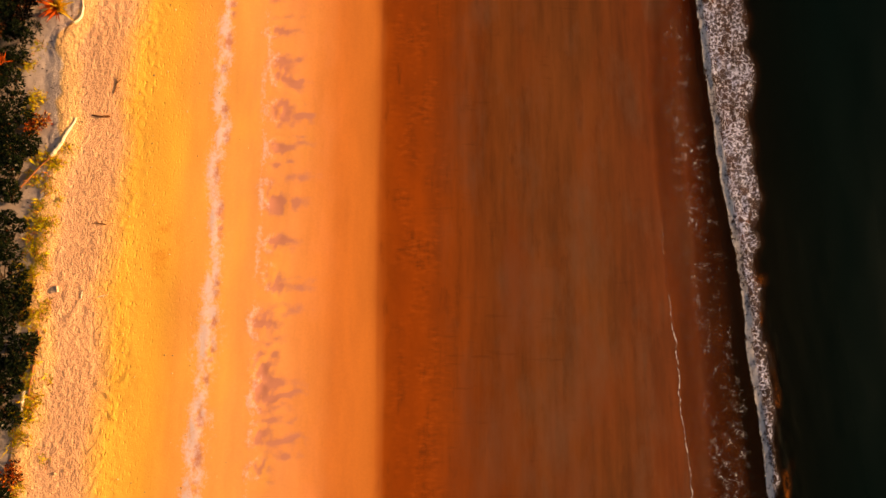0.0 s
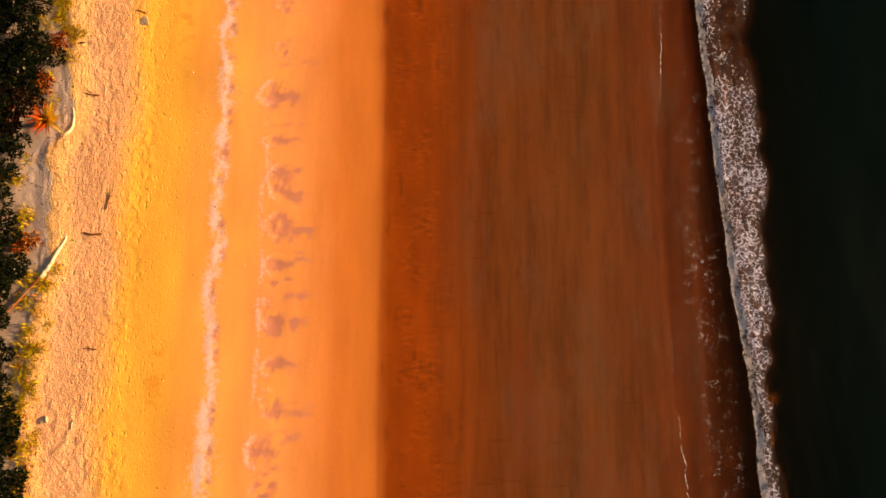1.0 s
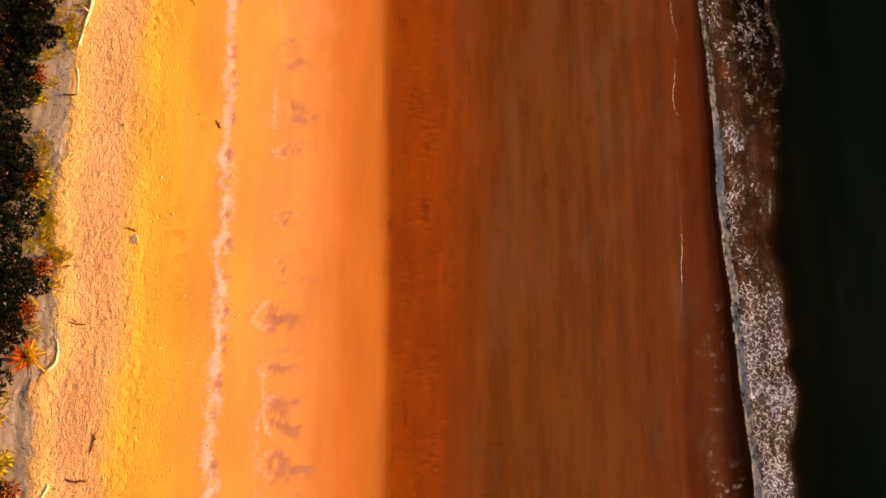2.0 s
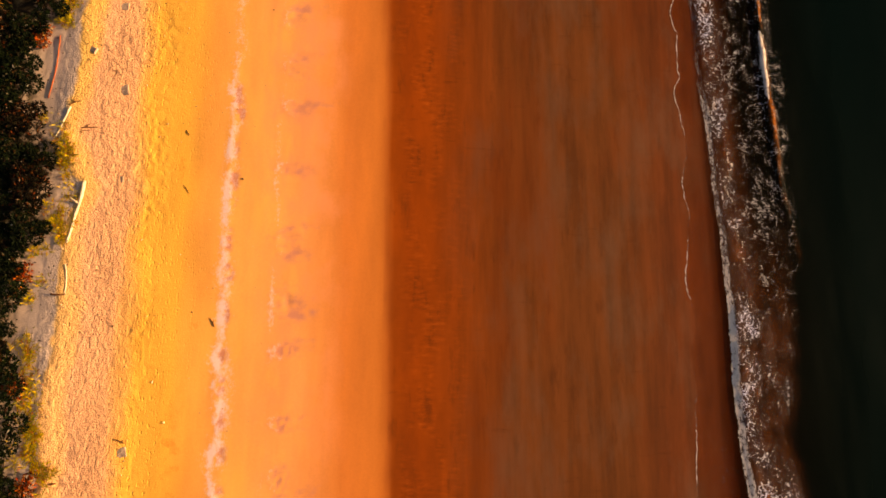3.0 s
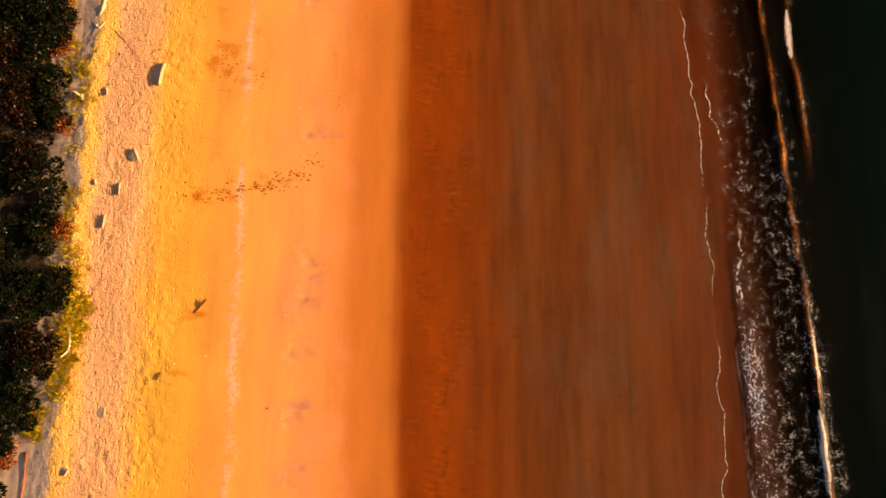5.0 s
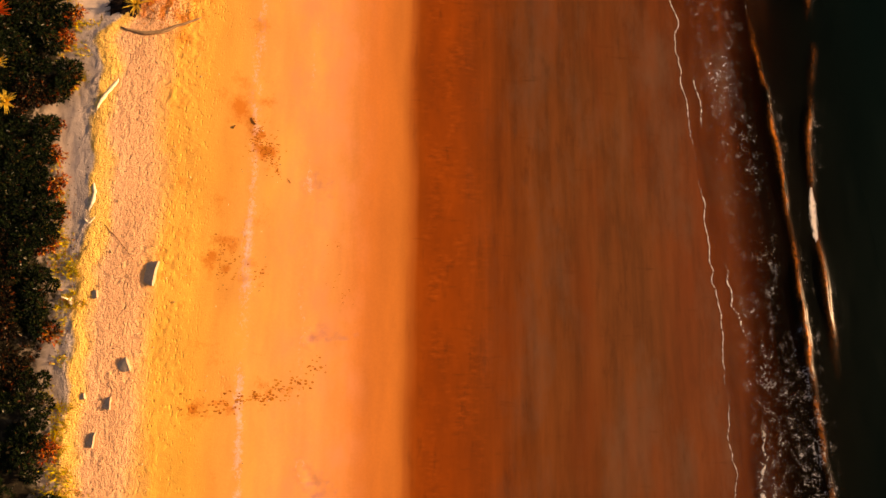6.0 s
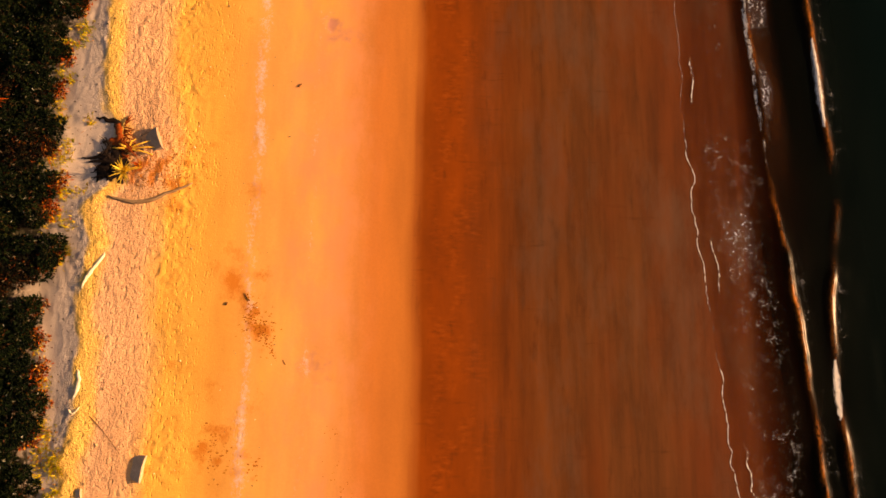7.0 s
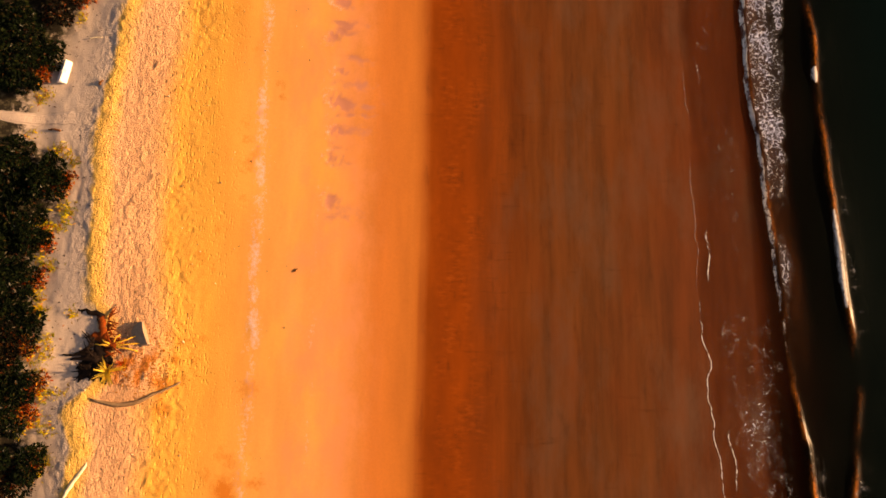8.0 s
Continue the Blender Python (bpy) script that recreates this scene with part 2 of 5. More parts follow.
def water_material():
    """Sea water: clear over the sand where it is a film, dark where it is deep; a glossy skin with small ripples."""
    n = Nodes("sea_water")
    ripple = n.noise((1.0, 0.35, 1), 2.2, 5.0, 0.62)
    normal = n.bump(ripple, 0.12, 0.05)
    deep = n.attr("depth")
    murk = n.noise((0.5, 0.07, 1), 1.0, 4.0, 0.6)
    col = n.mix(n.spread(murk, 0.3, 0.7), (0.0009, 0.0012, 0.0004), (0.0026, 0.0024, 0.0008))
    far = n.add("ShaderNodeSeparateXYZ", {0: n.coords()}).outputs[0]
    col = n.mix(n.spread(far, 15.0, 20.0), col, (0.0001, 0.0036, 0.0030))
    col = n.mix(n.attr("turbid"), col, n.mix(n.spread(n.noise((1, 0.5, 1), 1.6, 4.0, 0.65), 0.3, 0.7), (0.014, 0.007, 0.004), (0.062, 0.020, 0.006)))
    # orange sun glints on the crests are painted into the colour, broken by noise
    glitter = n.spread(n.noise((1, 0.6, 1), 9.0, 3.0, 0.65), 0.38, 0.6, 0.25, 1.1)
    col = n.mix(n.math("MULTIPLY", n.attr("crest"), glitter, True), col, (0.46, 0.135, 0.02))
    n.surface(col, 0.26, normal, IOR=1.33, **{"Specular_IOR_Level": 0.05})
    clear = n.add("ShaderNodeBsdfTransparent", {0: n.mix(n.spread(deep, 0.008, 0.07), (0.97, 0.93, 0.88), (0.76, 0.60, 0.48))})
    gloss = n.add("ShaderNodeBsdfGlossy", {"Color": (1, 1, 1, 1), "Roughness": 0.2, "Normal": normal})
    film = n.add("ShaderNodeMixShader", {0: 0.003, 1: clear.outputs[0], 2: gloss.outputs[0]})
    solid = n.math("SUBTRACT", 1.0, n.math("POWER", 2.718, n.math("MULTIPLY", deep, -7.0)))
    m = n.add("ShaderNodeMixShader", {0: solid, 1: film.outputs[0], 2: n.bsdf.outputs[0]})
    n.tree.links.new(m.outputs[0], n.out.inputs[0])
    return n.mat


def foam_material():
    """Sea foam. The attributes: lace, a net of threads round bubbles; crumbs, loose curls; line, solid foam."""
    n = Nodes("sea_foam")
    warp = n.add("ShaderNodeTexNoise", {"Vector": n.coords(), "Scale": 2.6, "Detail": 4.0, "Roughness": 0.6}).outputs["Color"]
    pos = n.add("ShaderNodeVectorMath", {0: n.coords((1, 0.85, 0)), 1: n.add("ShaderNodeVectorMath", {0: warp, 1: (0.55, 0.55, 0)}, operation="MULTIPLY").outputs[0]}, operation="ADD").outputs[0]
    big = n.add("ShaderNodeTexVoronoi", {"Vector": pos, "Scale": 4.3}, feature="DISTANCE_TO_EDGE").outputs["Distance"]
    small = n.add("ShaderNodeTexVoronoi", {"Vector": pos, "Scale": 6.9}, feature="DISTANCE_TO_EDGE").outputs["Distance"]
    gate = n.math("SUBTRACT", n.noise((1, 0.7, 0), 1.3, 5.0, 0.65), 0.5)
    broken = n.math("SUBTRACT", n.noise((1, 1, 0), 5.5, 4.0, 0.65), 0.5)
    lace = n.math("MULTIPLY", n.attr("lace"), n.spread(gate, -0.2, 0.12, 0.45, 1.15), True)
    whole = n.math("ADD", lace, n.math("MULTIPLY", broken, 1.3))
    wide = n.math("MULTIPLY", whole, 0.19)
    t1 = n.math("MULTIPLY", n.spread(n.math("SUBTRACT", big, n.math("MULTIPLY", wide, 0.5)), -0.05, 0.02, 1.0, 0.0), n.spread(whole, 0.3, 0.65))
    t2 = n.math("MULTIPLY", n.spread(n.math("SUBTRACT", small, n.math("MULTIPLY", wide, 0.45)), -0.06, 0.03, 0.6, 0.0), n.spread(whole, 0.6, 1.05))
    thread = n.math("MULTIPLY", n.math("MAXIMUM", t1, t2), n.spread(lace, 0.0, 0.4))
    haze = n.math("MULTIPLY", n.spread(lace, 0.2, 1.0, 0.0, 0.2), n.spread(broken, -0.2, 0.2))
    thread = n.math("MAXIMUM", n.math("MULTIPLY", thread, n.spread(n.math("ADD", n.noise((1, 1, 0), 11.0, 2.0, 0.5), broken), 0.25, 0.7, 0.25, 0.9)), haze)
    # loose curls, thinning out as the water drains
    curl = n.noise((0.8, 1.3, 0), 6.2, 1.8, 0.5)
    ridge = n.spread(n.math("ABSOLUTE", n.math("SUBTRACT", curl, 0.5)), 0.012, 0.038, 1.0, 0.0)
    some = n.math("ADD", n.noise((1, 0.8, 0), 2.4, 4.0, 0.7), n.math("MULTIPLY", n.attr("crumbs"), 0.22))
    crumbs = n.math("MULTIPLY", n.math("MULTIPLY", ridge, n.spread(some, 0.60, 0.70)), n.spread(n.attr("crumbs"), 0.03, 0.7, 0.0, 0.75))
    fleck = n.spread(n.math("ADD", n.noise((1, 0.8, 0), 14.0, 2.0, 0.6), n.math("MULTIPLY", n.attr("crumbs"), 0.07)), 0.70, 0.76)
    crumbs = n.math("MAXIMUM", crumbs, n.math("MULTIPLY", fleck, n.spread(n.attr("crumbs"), 0.05, 0.6, 0.0, 0.55)))
    thread = n.math("MAXIMUM", thread, crumbs)
    line = n.math("MULTIPLY", n.attr("line"), n.spread(n.noise((1, 0.6, 0), 8.0, 5.0, 0.7), 0.32, 0.58, 0.25, 1.05))
    line = n.spread(line, 0.15, 0.6, 0.0, 0.92)
    cover = n.math("MAXIMUM", thread, line, True)
    # colours offset the light: blued lace in sun, warmed solid foam in shade
    col = n.mix(n.spread(lace, 0.4, 0.9), (0.42, 0.42, 0.46), (0.49, 0.56, 0.82))
    col = n.mix(n.attr("line"), col, (0.70, 0.63, 0.57))
    n.surface(col, 0.75, n.bump(n.noise((1, 1, 1), 22.0, 4.0), 0.5, 0.03))
    none = n.add("ShaderNodeBsdfTransparent")
    m = n.add("ShaderNodeMixShader", {0: cover, 1: none.outputs[0], 2: n.bsdf.outputs[0]})
    n.tree.links.new(m.outputs[0], n.out.inputs[0])
    return n.mat


SAND, WATER, FOAM, STONE = sand_material(), water_material(), foam_material(), stone_material(depth=0.95)
BROWN_STONE = stone_material("brown_stone", 1.05)
BLEACHED = wood_material("bleached_wood", (0.86, 0.76, 0.56), (0.62, 0.48, 0.30))
# sunlight on the stump's roots is put into this yellow
SUNNY = wood_material("sunlit_yellow_wood", (0.88, 0.54, 0.08), (0.66, 0.30, 0.03))
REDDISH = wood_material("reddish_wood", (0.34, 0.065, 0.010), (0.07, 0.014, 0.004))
# dark roots and the shade among them share this near-black
SHADED_WOOD = wood_material("shaded_dark_wood", (0.022, 0.012, 0.008), (0.006, 0.004, 0.003))
TWIG = wood_material("brown_twig", (0.22, 0.085, 0.025), (0.10, 0.035, 0.012))
BARK = wood_material("dark_bark", (0.10, 0.06, 0.035), (0.03, 0.02, 0.012))
RUSSET = wood_material("russet_wood", (0.40, 0.16, 0.06), (0.18, 0.06, 0.02))
# the palest stops put the scrub's sparse white sparkle into leaf colour
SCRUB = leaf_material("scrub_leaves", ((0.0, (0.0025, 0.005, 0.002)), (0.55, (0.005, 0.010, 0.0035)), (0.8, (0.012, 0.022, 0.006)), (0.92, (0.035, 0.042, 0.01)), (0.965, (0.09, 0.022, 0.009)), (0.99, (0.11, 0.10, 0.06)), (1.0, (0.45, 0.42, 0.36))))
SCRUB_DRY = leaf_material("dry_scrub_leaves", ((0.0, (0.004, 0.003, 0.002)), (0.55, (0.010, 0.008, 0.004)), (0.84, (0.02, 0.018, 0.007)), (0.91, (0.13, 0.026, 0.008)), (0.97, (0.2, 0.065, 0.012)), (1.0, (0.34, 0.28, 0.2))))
SCRUB_RED = leaf_material("red_scrub_leaves", ((0.0, (0.02, 0.012, 0.005)), (0.3, (0.06, 0.02, 0.006)), (0.45, (0.34, 0.05, 0.01)), (0.75, (0.5, 0.10, 0.012)), (0.9, (0.62, 0.26, 0.03)), (1.0, (0.6, 0.45, 0.2))))
GRASS = leaf_material("dune_grass_blades", ((0.0, (0.14, 0.17, 0.02)), (0.3, (0.58, 0.46, 0.03)), (0.72, (0.82, 0.58, 0.03)), (0.8, (0.5, 0.13, 0.02)), (1.0, (0.25, 0.22, 0.05))), 0.6, 0.3)
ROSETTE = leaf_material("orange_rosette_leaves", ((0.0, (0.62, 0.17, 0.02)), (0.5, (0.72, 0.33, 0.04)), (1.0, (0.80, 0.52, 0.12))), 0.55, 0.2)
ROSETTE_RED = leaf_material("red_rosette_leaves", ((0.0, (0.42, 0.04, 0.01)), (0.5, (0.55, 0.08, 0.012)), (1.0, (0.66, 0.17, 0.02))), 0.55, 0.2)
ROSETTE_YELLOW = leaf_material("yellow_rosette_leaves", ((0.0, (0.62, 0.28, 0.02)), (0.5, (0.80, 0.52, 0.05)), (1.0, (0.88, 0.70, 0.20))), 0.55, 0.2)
WRACK = leaf_material("wrack_flakes", ((0.0, (0.36, 0.10, 0.014)), (0.4, (0.52, 0.16, 0.02)), (1.0, (0.62, 0.24, 0.03))), 0.8, 0.0)
PEBBLE = leaf_material("pebbles", ((0.0, (0.12, 0.06, 0.03)), (0.5, (0.42, 0.26, 0.12)), (1.0, (0.78, 0.6, 0.38))), 0.8, 0.0)


def white_plastic():
    n = Nodes("white_plastic")
    dirt = n.noise((1, 1, 1), 6.0, 5.0, 0.7)
    return n.surface(n.mix(n.spread(dirt, 0.5, 0.75, 0, 0.5), (0.84, 0.83, 0.80), (0.6, 0.54, 0.45)), 0.5, n.bump(dirt, 0.15, 0.01))


WHITE = white_plastic()


# ---- the lie of the land ----
def lattice(i, j, seed):
    h = (i.astype(np.int64) * 374761393 + j.astype(np.int64) * 668265263 + seed * 974711) & 0xFFFFFFFF
    h = ((h ^ (h >> 13)) * 1274126177) & 0xFFFFFFFF
    return ((h ^ (h >> 16)) & 0xFFFF) / 65535.0


def vnoise(x, y, seed=0):
    """Smooth value noise, -1 to 1, one cell a unit."""
    x, y = np.asarray(x, float), np.asarray(y, float)
    i, j = np.floor(x), np.floor(y)
    u, v = x - i, y - j
    u, v = u * u * (3 - 2 * u), v * v * (3 - 2 * v)
    a = lattice(i, j, seed) * (1 - u) + lattice(i + 1, j, seed) * u
    b = lattice(i, j + 1, seed) * (1 - u) + lattice(i + 1, j + 1, seed) * u
    return 2 * (a * (1 - v) + b * v) - 1


def along(y, table, rough=0.0, cell=1.0, seed=0):
    """A line along the shore: x at y, from a few stations, with a wander of its own."""
    y = np.asarray(y, float)
    x = np.interp(y, [r[0] for r in table], [r[1] for r in table])
    return x + rough * (vnoise(y / cell, 0 * y, seed) + 0.5 * vnoise(y / cell * 2.7, 0 * y, seed + 1)) if rough else x


def smooth(v, a, b):
    t = np.clip((np.asarray(v, float) - a) / (b - a), 0, 1)
    return t * t * (3 - 2 * t)


CREST = ((-12, -15.8), (-5.4, -15.9), (-3.2, -15.7), (-0.9, -15.6), (0.9, -16.1), (3.1, -15.85), (5.5, -15.9), (7.5, -15.35), (8.8, -15.6), (10.8, -15.75), (12.3, -15.9), (13.3, -15.1), (14.3, -15.05), (17, -15.45), (20.1, -15.85), (22.5, -15.6), (27.5, -15.55), (29.4, -15.25), (31.5, -16.3), (33.5, -16.05), (36, -15.9), (40.5, -15.75), (45.8, -16.35), (48, -16.2), (52.8, -16.25), (54.6, -15.95), (56.1, -16.05), (59.7, -16.35), (61.2, -16.2), (63.4, -16.45), (64.2, -15.6), (66.8, -15.4), (67.6, -15.9), (70.7, -16.4), (74.2, -16.5), (77.6, -16.25), (80.6, -15.95), (90, -15.8))
SCRUB_EDGE = ((-12, -15.95), (-5.4, -16.0), (-3.2, -15.85), (-0.9, -15.75), (0.9, -16.25), (3.3, -16.15), (6.4, -16.0), (8.6, -16.9), (11.4, -17.2), (12.6, -16.6), (13.3, -16.2), (15, -16.5), (17, -15.8), (19.3, -16.5), (20.9, -17.0), (22.7, -17.1), (24.8, -17.1), (26.6, -16.9), (27.7, -16.5), (28.9, -16.3), (31.2, -16.6), (32.6, -17.5), (36.4, -17.5), (37.4, -16.7), (40.2, -15.8), (43.7, -16.15), (46.3, -16.6), (47.9, -17.4), (50.1, -16.95), (52.8, -17.05), (56, -17.6), (57.7, -17.55), (59.7, -18.4), (61.2, -17.4), (63, -17.9), (63.7, -17.4), (65.1, -18.0), (66.5, -17.7), (68, -18.15), (70, -18.3), (71.5, -17.5), (73.7, -17.9), (74.6, -19.2), (77, -19.4), (78.4, -18.8), (80, -17.5), (84, -17.6), (90, -17.6))
SALT = ((-8, -9.1), (1.4, -8.82), (12, -8.94), (31, -9.06), (40, -9.12), (57.6, -9.4), (70, -9.52), (82, -9.65))
DAMP = ((-8, -1.63), (3, -1.79), (12, -1.83), (31, -2.19), (40, -2.43), (58, -2.44), (70, -2.37), (82, -2.42))
TIP = ((-8, 11.8), (3, 11.2), (9, 10.8), (14, 11.0), (22, 11.7), (31, 11.8), (40, 11.8), (50, 11.6), (58, 10.9), (62, 10.55), (70.5, 10.05), (83, 9.9))
FRONT = ((-12, 15.3), (-4, 15.1), (3, 14.7), (9, 14.1), (14, 13.7), (20, 13.45), (24, 13.45), (28, 13.3), (32, 13.0), (37, 12.8), (42, 12.5), (50, 12.3), (60, 12.1), (90, 12.1))
FOAM_END = ((-12, 15.9), (-2, 15.7), (4, 15.75), (9, 15.85), (13, 16.2), (18, 15.8), (24, 16.3), (33, 16.6), (42, 16.4), (50, 15.4), (58, 14.6), (90, 14.6))
# the next wave: a smooth crest that steepens, breaks and runs in further along the shore
WAVE = ((-12, 18.8), (13, 18.0), (27, 16.9), (31, 16.3), (36, 16.1), (40, 15.95), (45, 15.75), (50, 15.4), (54, 15.2), (59, 14.8), (63, 14.3), (67, 13.8), (71, 13.5), (78, 13.0), (84, 12.85), (90, 12.8))
WAVE_END = ((60, 15.0), (64, 14.6), (69, 14.3), (74, 14.6), (79, 15.0), (84, 15.4), (90, 15.5))
# the one behind it
OUTER = ((40, 17.2), (50, 16.6), (54, 16.35), (60, 16.25), (62, 16.6), (64, 17.0), (69, 16.75), (72, 16.6), (77, 16.4), (83, 16.2), (90, 16.0))


def crest_x(y):
    return along(y, CREST, 0.10, 1.1, 3) + 0.09 * vnoise(np.asarray(y) / 0.42, 0 * np.asarray(y), 6)


def scrub_x(y):
    return along(y, SCRUB_EDGE, 0.20, 1.3, 5) + 0.02


def salt_x(y):
    return along(y, SALT, 0.10, 2.1, 7)


def damp_x(y):
    return along(y, DAMP, 0.05, 2.6, 9)


def tip_x(y):
    """The rim of the swash: lobes that meet in seaward points."""
    y = np.asarray(y, float)
    lobes = 0.34 * np.abs(vnoise(y / 2.3, 0 * y, 12)) * smooth(y, 16, 24) + 0.10 * np.abs(vnoise(y / 0.8, 0 * y, 18))
    return along(y, TIP, 0.09, 1.6, 11) - lobes + 0.14 + 0.035 * vnoise(y / 0.22, 0 * y, 10)


def front_x(y):
    return along(y, FRONT, 0.09, 2.1, 13) + 0.035 * vnoise(np.asarray(y) / 0.45, 0 * np.asarray(y), 14)


def foam_end_x(y):
    return along(y, FOAM_END, 0.30, 1.9, 15)


def wave_x(y):
    return along(y, WAVE, 0.09, 2.7, 17) + 0.03 * vnoise(np.asarray(y) / 0.5, 0 * np.asarray(y), 16)


def outer_x(y):
    return along(y, OUTER, 0.10, 2.9, 19)


def front_power(y):
    return (1 - 0.22 * smooth(y, 21, 28)) * (1 - smooth(y, 40, 50)) * (0.85 + 0.3 * vnoise(y / 2.6, 0 * y, 41))


def crest_power(y):
    """How far the next wave stands up before it breaks."""
    return smooth(y, 26, 33) * (1 - 0.8 * smooth(y, 64, 69)) * np.clip(0.8 + 0.6 * vnoise(y / 3.4, 0 * y, 43), 0.3, 1.0)


def broken_power(y):
    return smooth(y, 64, 70) * (0.85 + 0.3 * vnoise(y / 2.4, 0 * y, 46))


def outer_power(y):
    return smooth(y, 48, 53) * (1 - 0.9 * smooth(y, 60.5, 62) * (1 - smooth(y, 62, 64))) * np.clip(0.55 + 0.7 * vnoise(y / 3.1, 0 * y, 48), 0.0, 1.0)


def land(x, y, fine=True):
    """The height of the ground."""
    x, y = np.asarray(x, float), np.asarray(y, float)
    c, sc = crest_x(y), scrub_x(y)
    beach = np.interp(x, [-16, -12, -2.4, 12, 20, 45, 1600], [1.86, 1.6, 1.0, 0.0, -0.62, -3.0, -9.0])
    d = x - c
    beach = beach + 0.065 * np.exp(-((d - 0.25) / 0.5) ** 2)
    beach = beach + 0.018 * np.exp(-(((x - salt_x(y) - 0.1) / 0.22) ** 2)) * (0.5 + 0.9 * vnoise(x / 0.35, y / 0.55, 21)) * (1 - 0.4 * smooth(y, 28, 42))
    beach = beach + 0.05 * (1 - smooth(x, -12, -3)) * vnoise(x / 2.2, y / 2.6, 22)
    beach = beach - 0.2 * np.exp(-(((y - 65.5) / 1.5) ** 4)) * smooth(-x, 14.0, 15.2)
    drop = smooth(-d, -0.5, 2.6)
    back = 1.70 + 0.07 * vnoise(x / 0.9, y / 1.2, 23) + 0.022 * vnoise(x / 0.33, y / 0.42, 24) + 0.35 * smooth(-(x - sc), 0.2, 4.0) + 0.7 * smooth(-x, 24, 60) + 2.5 * smooth(-x, 60, 900)
    z = beach * (1 - drop) + back * drop
    if fine:
        tread = smooth(d, -2.0, 0.2) * (1 - smooth(x, -12.6, -10.9)) * 1.0 + 0.07 * smooth(x, -13, -12) * (1 - smooth(x, -10.6, -8.6))
        wx, wy = x + 0.12 * vnoise(x / 0.3, y / 0.3, 31), y + 0.12 * vnoise(x / 0.3, y / 0.3, 32)
        lumps = 0.55 * vnoise(wx / 0.21, wy / 0.27, 33) + 0.45 * vnoise(wx / 0.11, wy / 0.14, 34)
        patch = 0.65 + 0.45 * vnoise(x / 1.6, y / 1.9, 35)
        z = z + 0.046 * tread * lumps * patch
    return z


def land_at(x, y):
    return float(land(np.array([x]), np.array([y]))[0])


def bore(f, steep=0.42, long=1.5):
    """The section of a broken wave: a steep face towards the land and a long back."""
    return smooth(f, -0.08, steep) * np.exp(-np.clip(f - steep, 0, None) / long)


def sea_level(x, y):
    """The height of the water: a film up the sand, a broken wave, two swells behind it."""
    tip = tip_x(y)
    film = land(x, y, False) + 0.006 + 0.014 * smooth(x - tip, 0, 0.5)
    f, g, h = x - front_x(y), x - wave_x(y), x - outer_x(y)
    rise = 0.092 * front_power(y) * bore(f, 0.34, 1.5) + 0.085 * broken_power(y) * bore(g, 0.2, 1.0)
    rise = rise + 0.022 * vnoise(x / 0.24, y / 0.33, 42) * (front_power(y) * np.exp(-((f - 0.7) / 0.9) ** 2) + broken_power(y) * np.exp(-((g - 0.7) / 0.5) ** 2))
    rise = rise + crest_power(y) * (0.13 * np.exp(-((g / 0.2) ** 2)) + 0.06 * np.exp(-((g / 0.9) ** 2)))
    rise = rise + outer_power(y) * (0.14 * np.exp(-((h / 0.2) ** 2)) + 0.06 * np.exp(-((h / 0.9) ** 2)))
    open_sea = 0.02 * vnoise(x / 1.3, y / 4.2, 44) + 0.008 * vnoise(x / 0.45, y / 1.2, 45)
    return np.maximum(film, -0.03) + rise + open_sea * smooth(x, 13.0, 16.0)


def grid_mesh(name, xs, ys, z, material, attributes):
    """A sheet over the stations xs (one row for all y, or a table) and ys, with float attributes."""
    ny, nx = z.shape
    co = np.empty((ny, nx, 3), np.float32)
    co[..., 0], co[..., 1], co[..., 2] = xs, ys, z
    k = np.arange(ny * nx).reshape(ny, nx)
    quads = np.stack([k[:-1, :-1], k[:-1, 1:], k[1:, 1:], k[1:, :-1]], -1).reshape(-1, 4)
    me = bpy.data.meshes.new(name)
    me.vertices.add(ny * nx)
    me.vertices.foreach_set("co", co.ravel())
    me.loops.add(quads.size)
    me.loops.foreach_set("vertex_index", quads.ravel().astype(np.int32))
    me.polygons.add(len(quads))
    me.polygons.foreach_set("loop_start", np.arange(0, quads.size, 4, dtype=np.int32))
    me.polygons.foreach_set("use_smooth", np.ones(len(quads), bool))
    me.update(calc_edges=True)
    for key, values in attributes.items():
        a = me.attributes.new(key, "FLOAT", "POINT")
        a.data.foreach_set("value", np.asarray(values, np.float32).ravel())
    me.materials.append(material)
    return new(name, me)


def steps(*runs):
    """Stations from runs of (from, to, step)."""
    return np.concatenate([np.arange(a, b - 1e-6, s) for a, b, s in runs])


# ---- ground ----
Y_FAR_BACK = -np.geomspace(1500, 14, 12)
Y_FAR_ON = np.geomspace(92, 1600, 12)


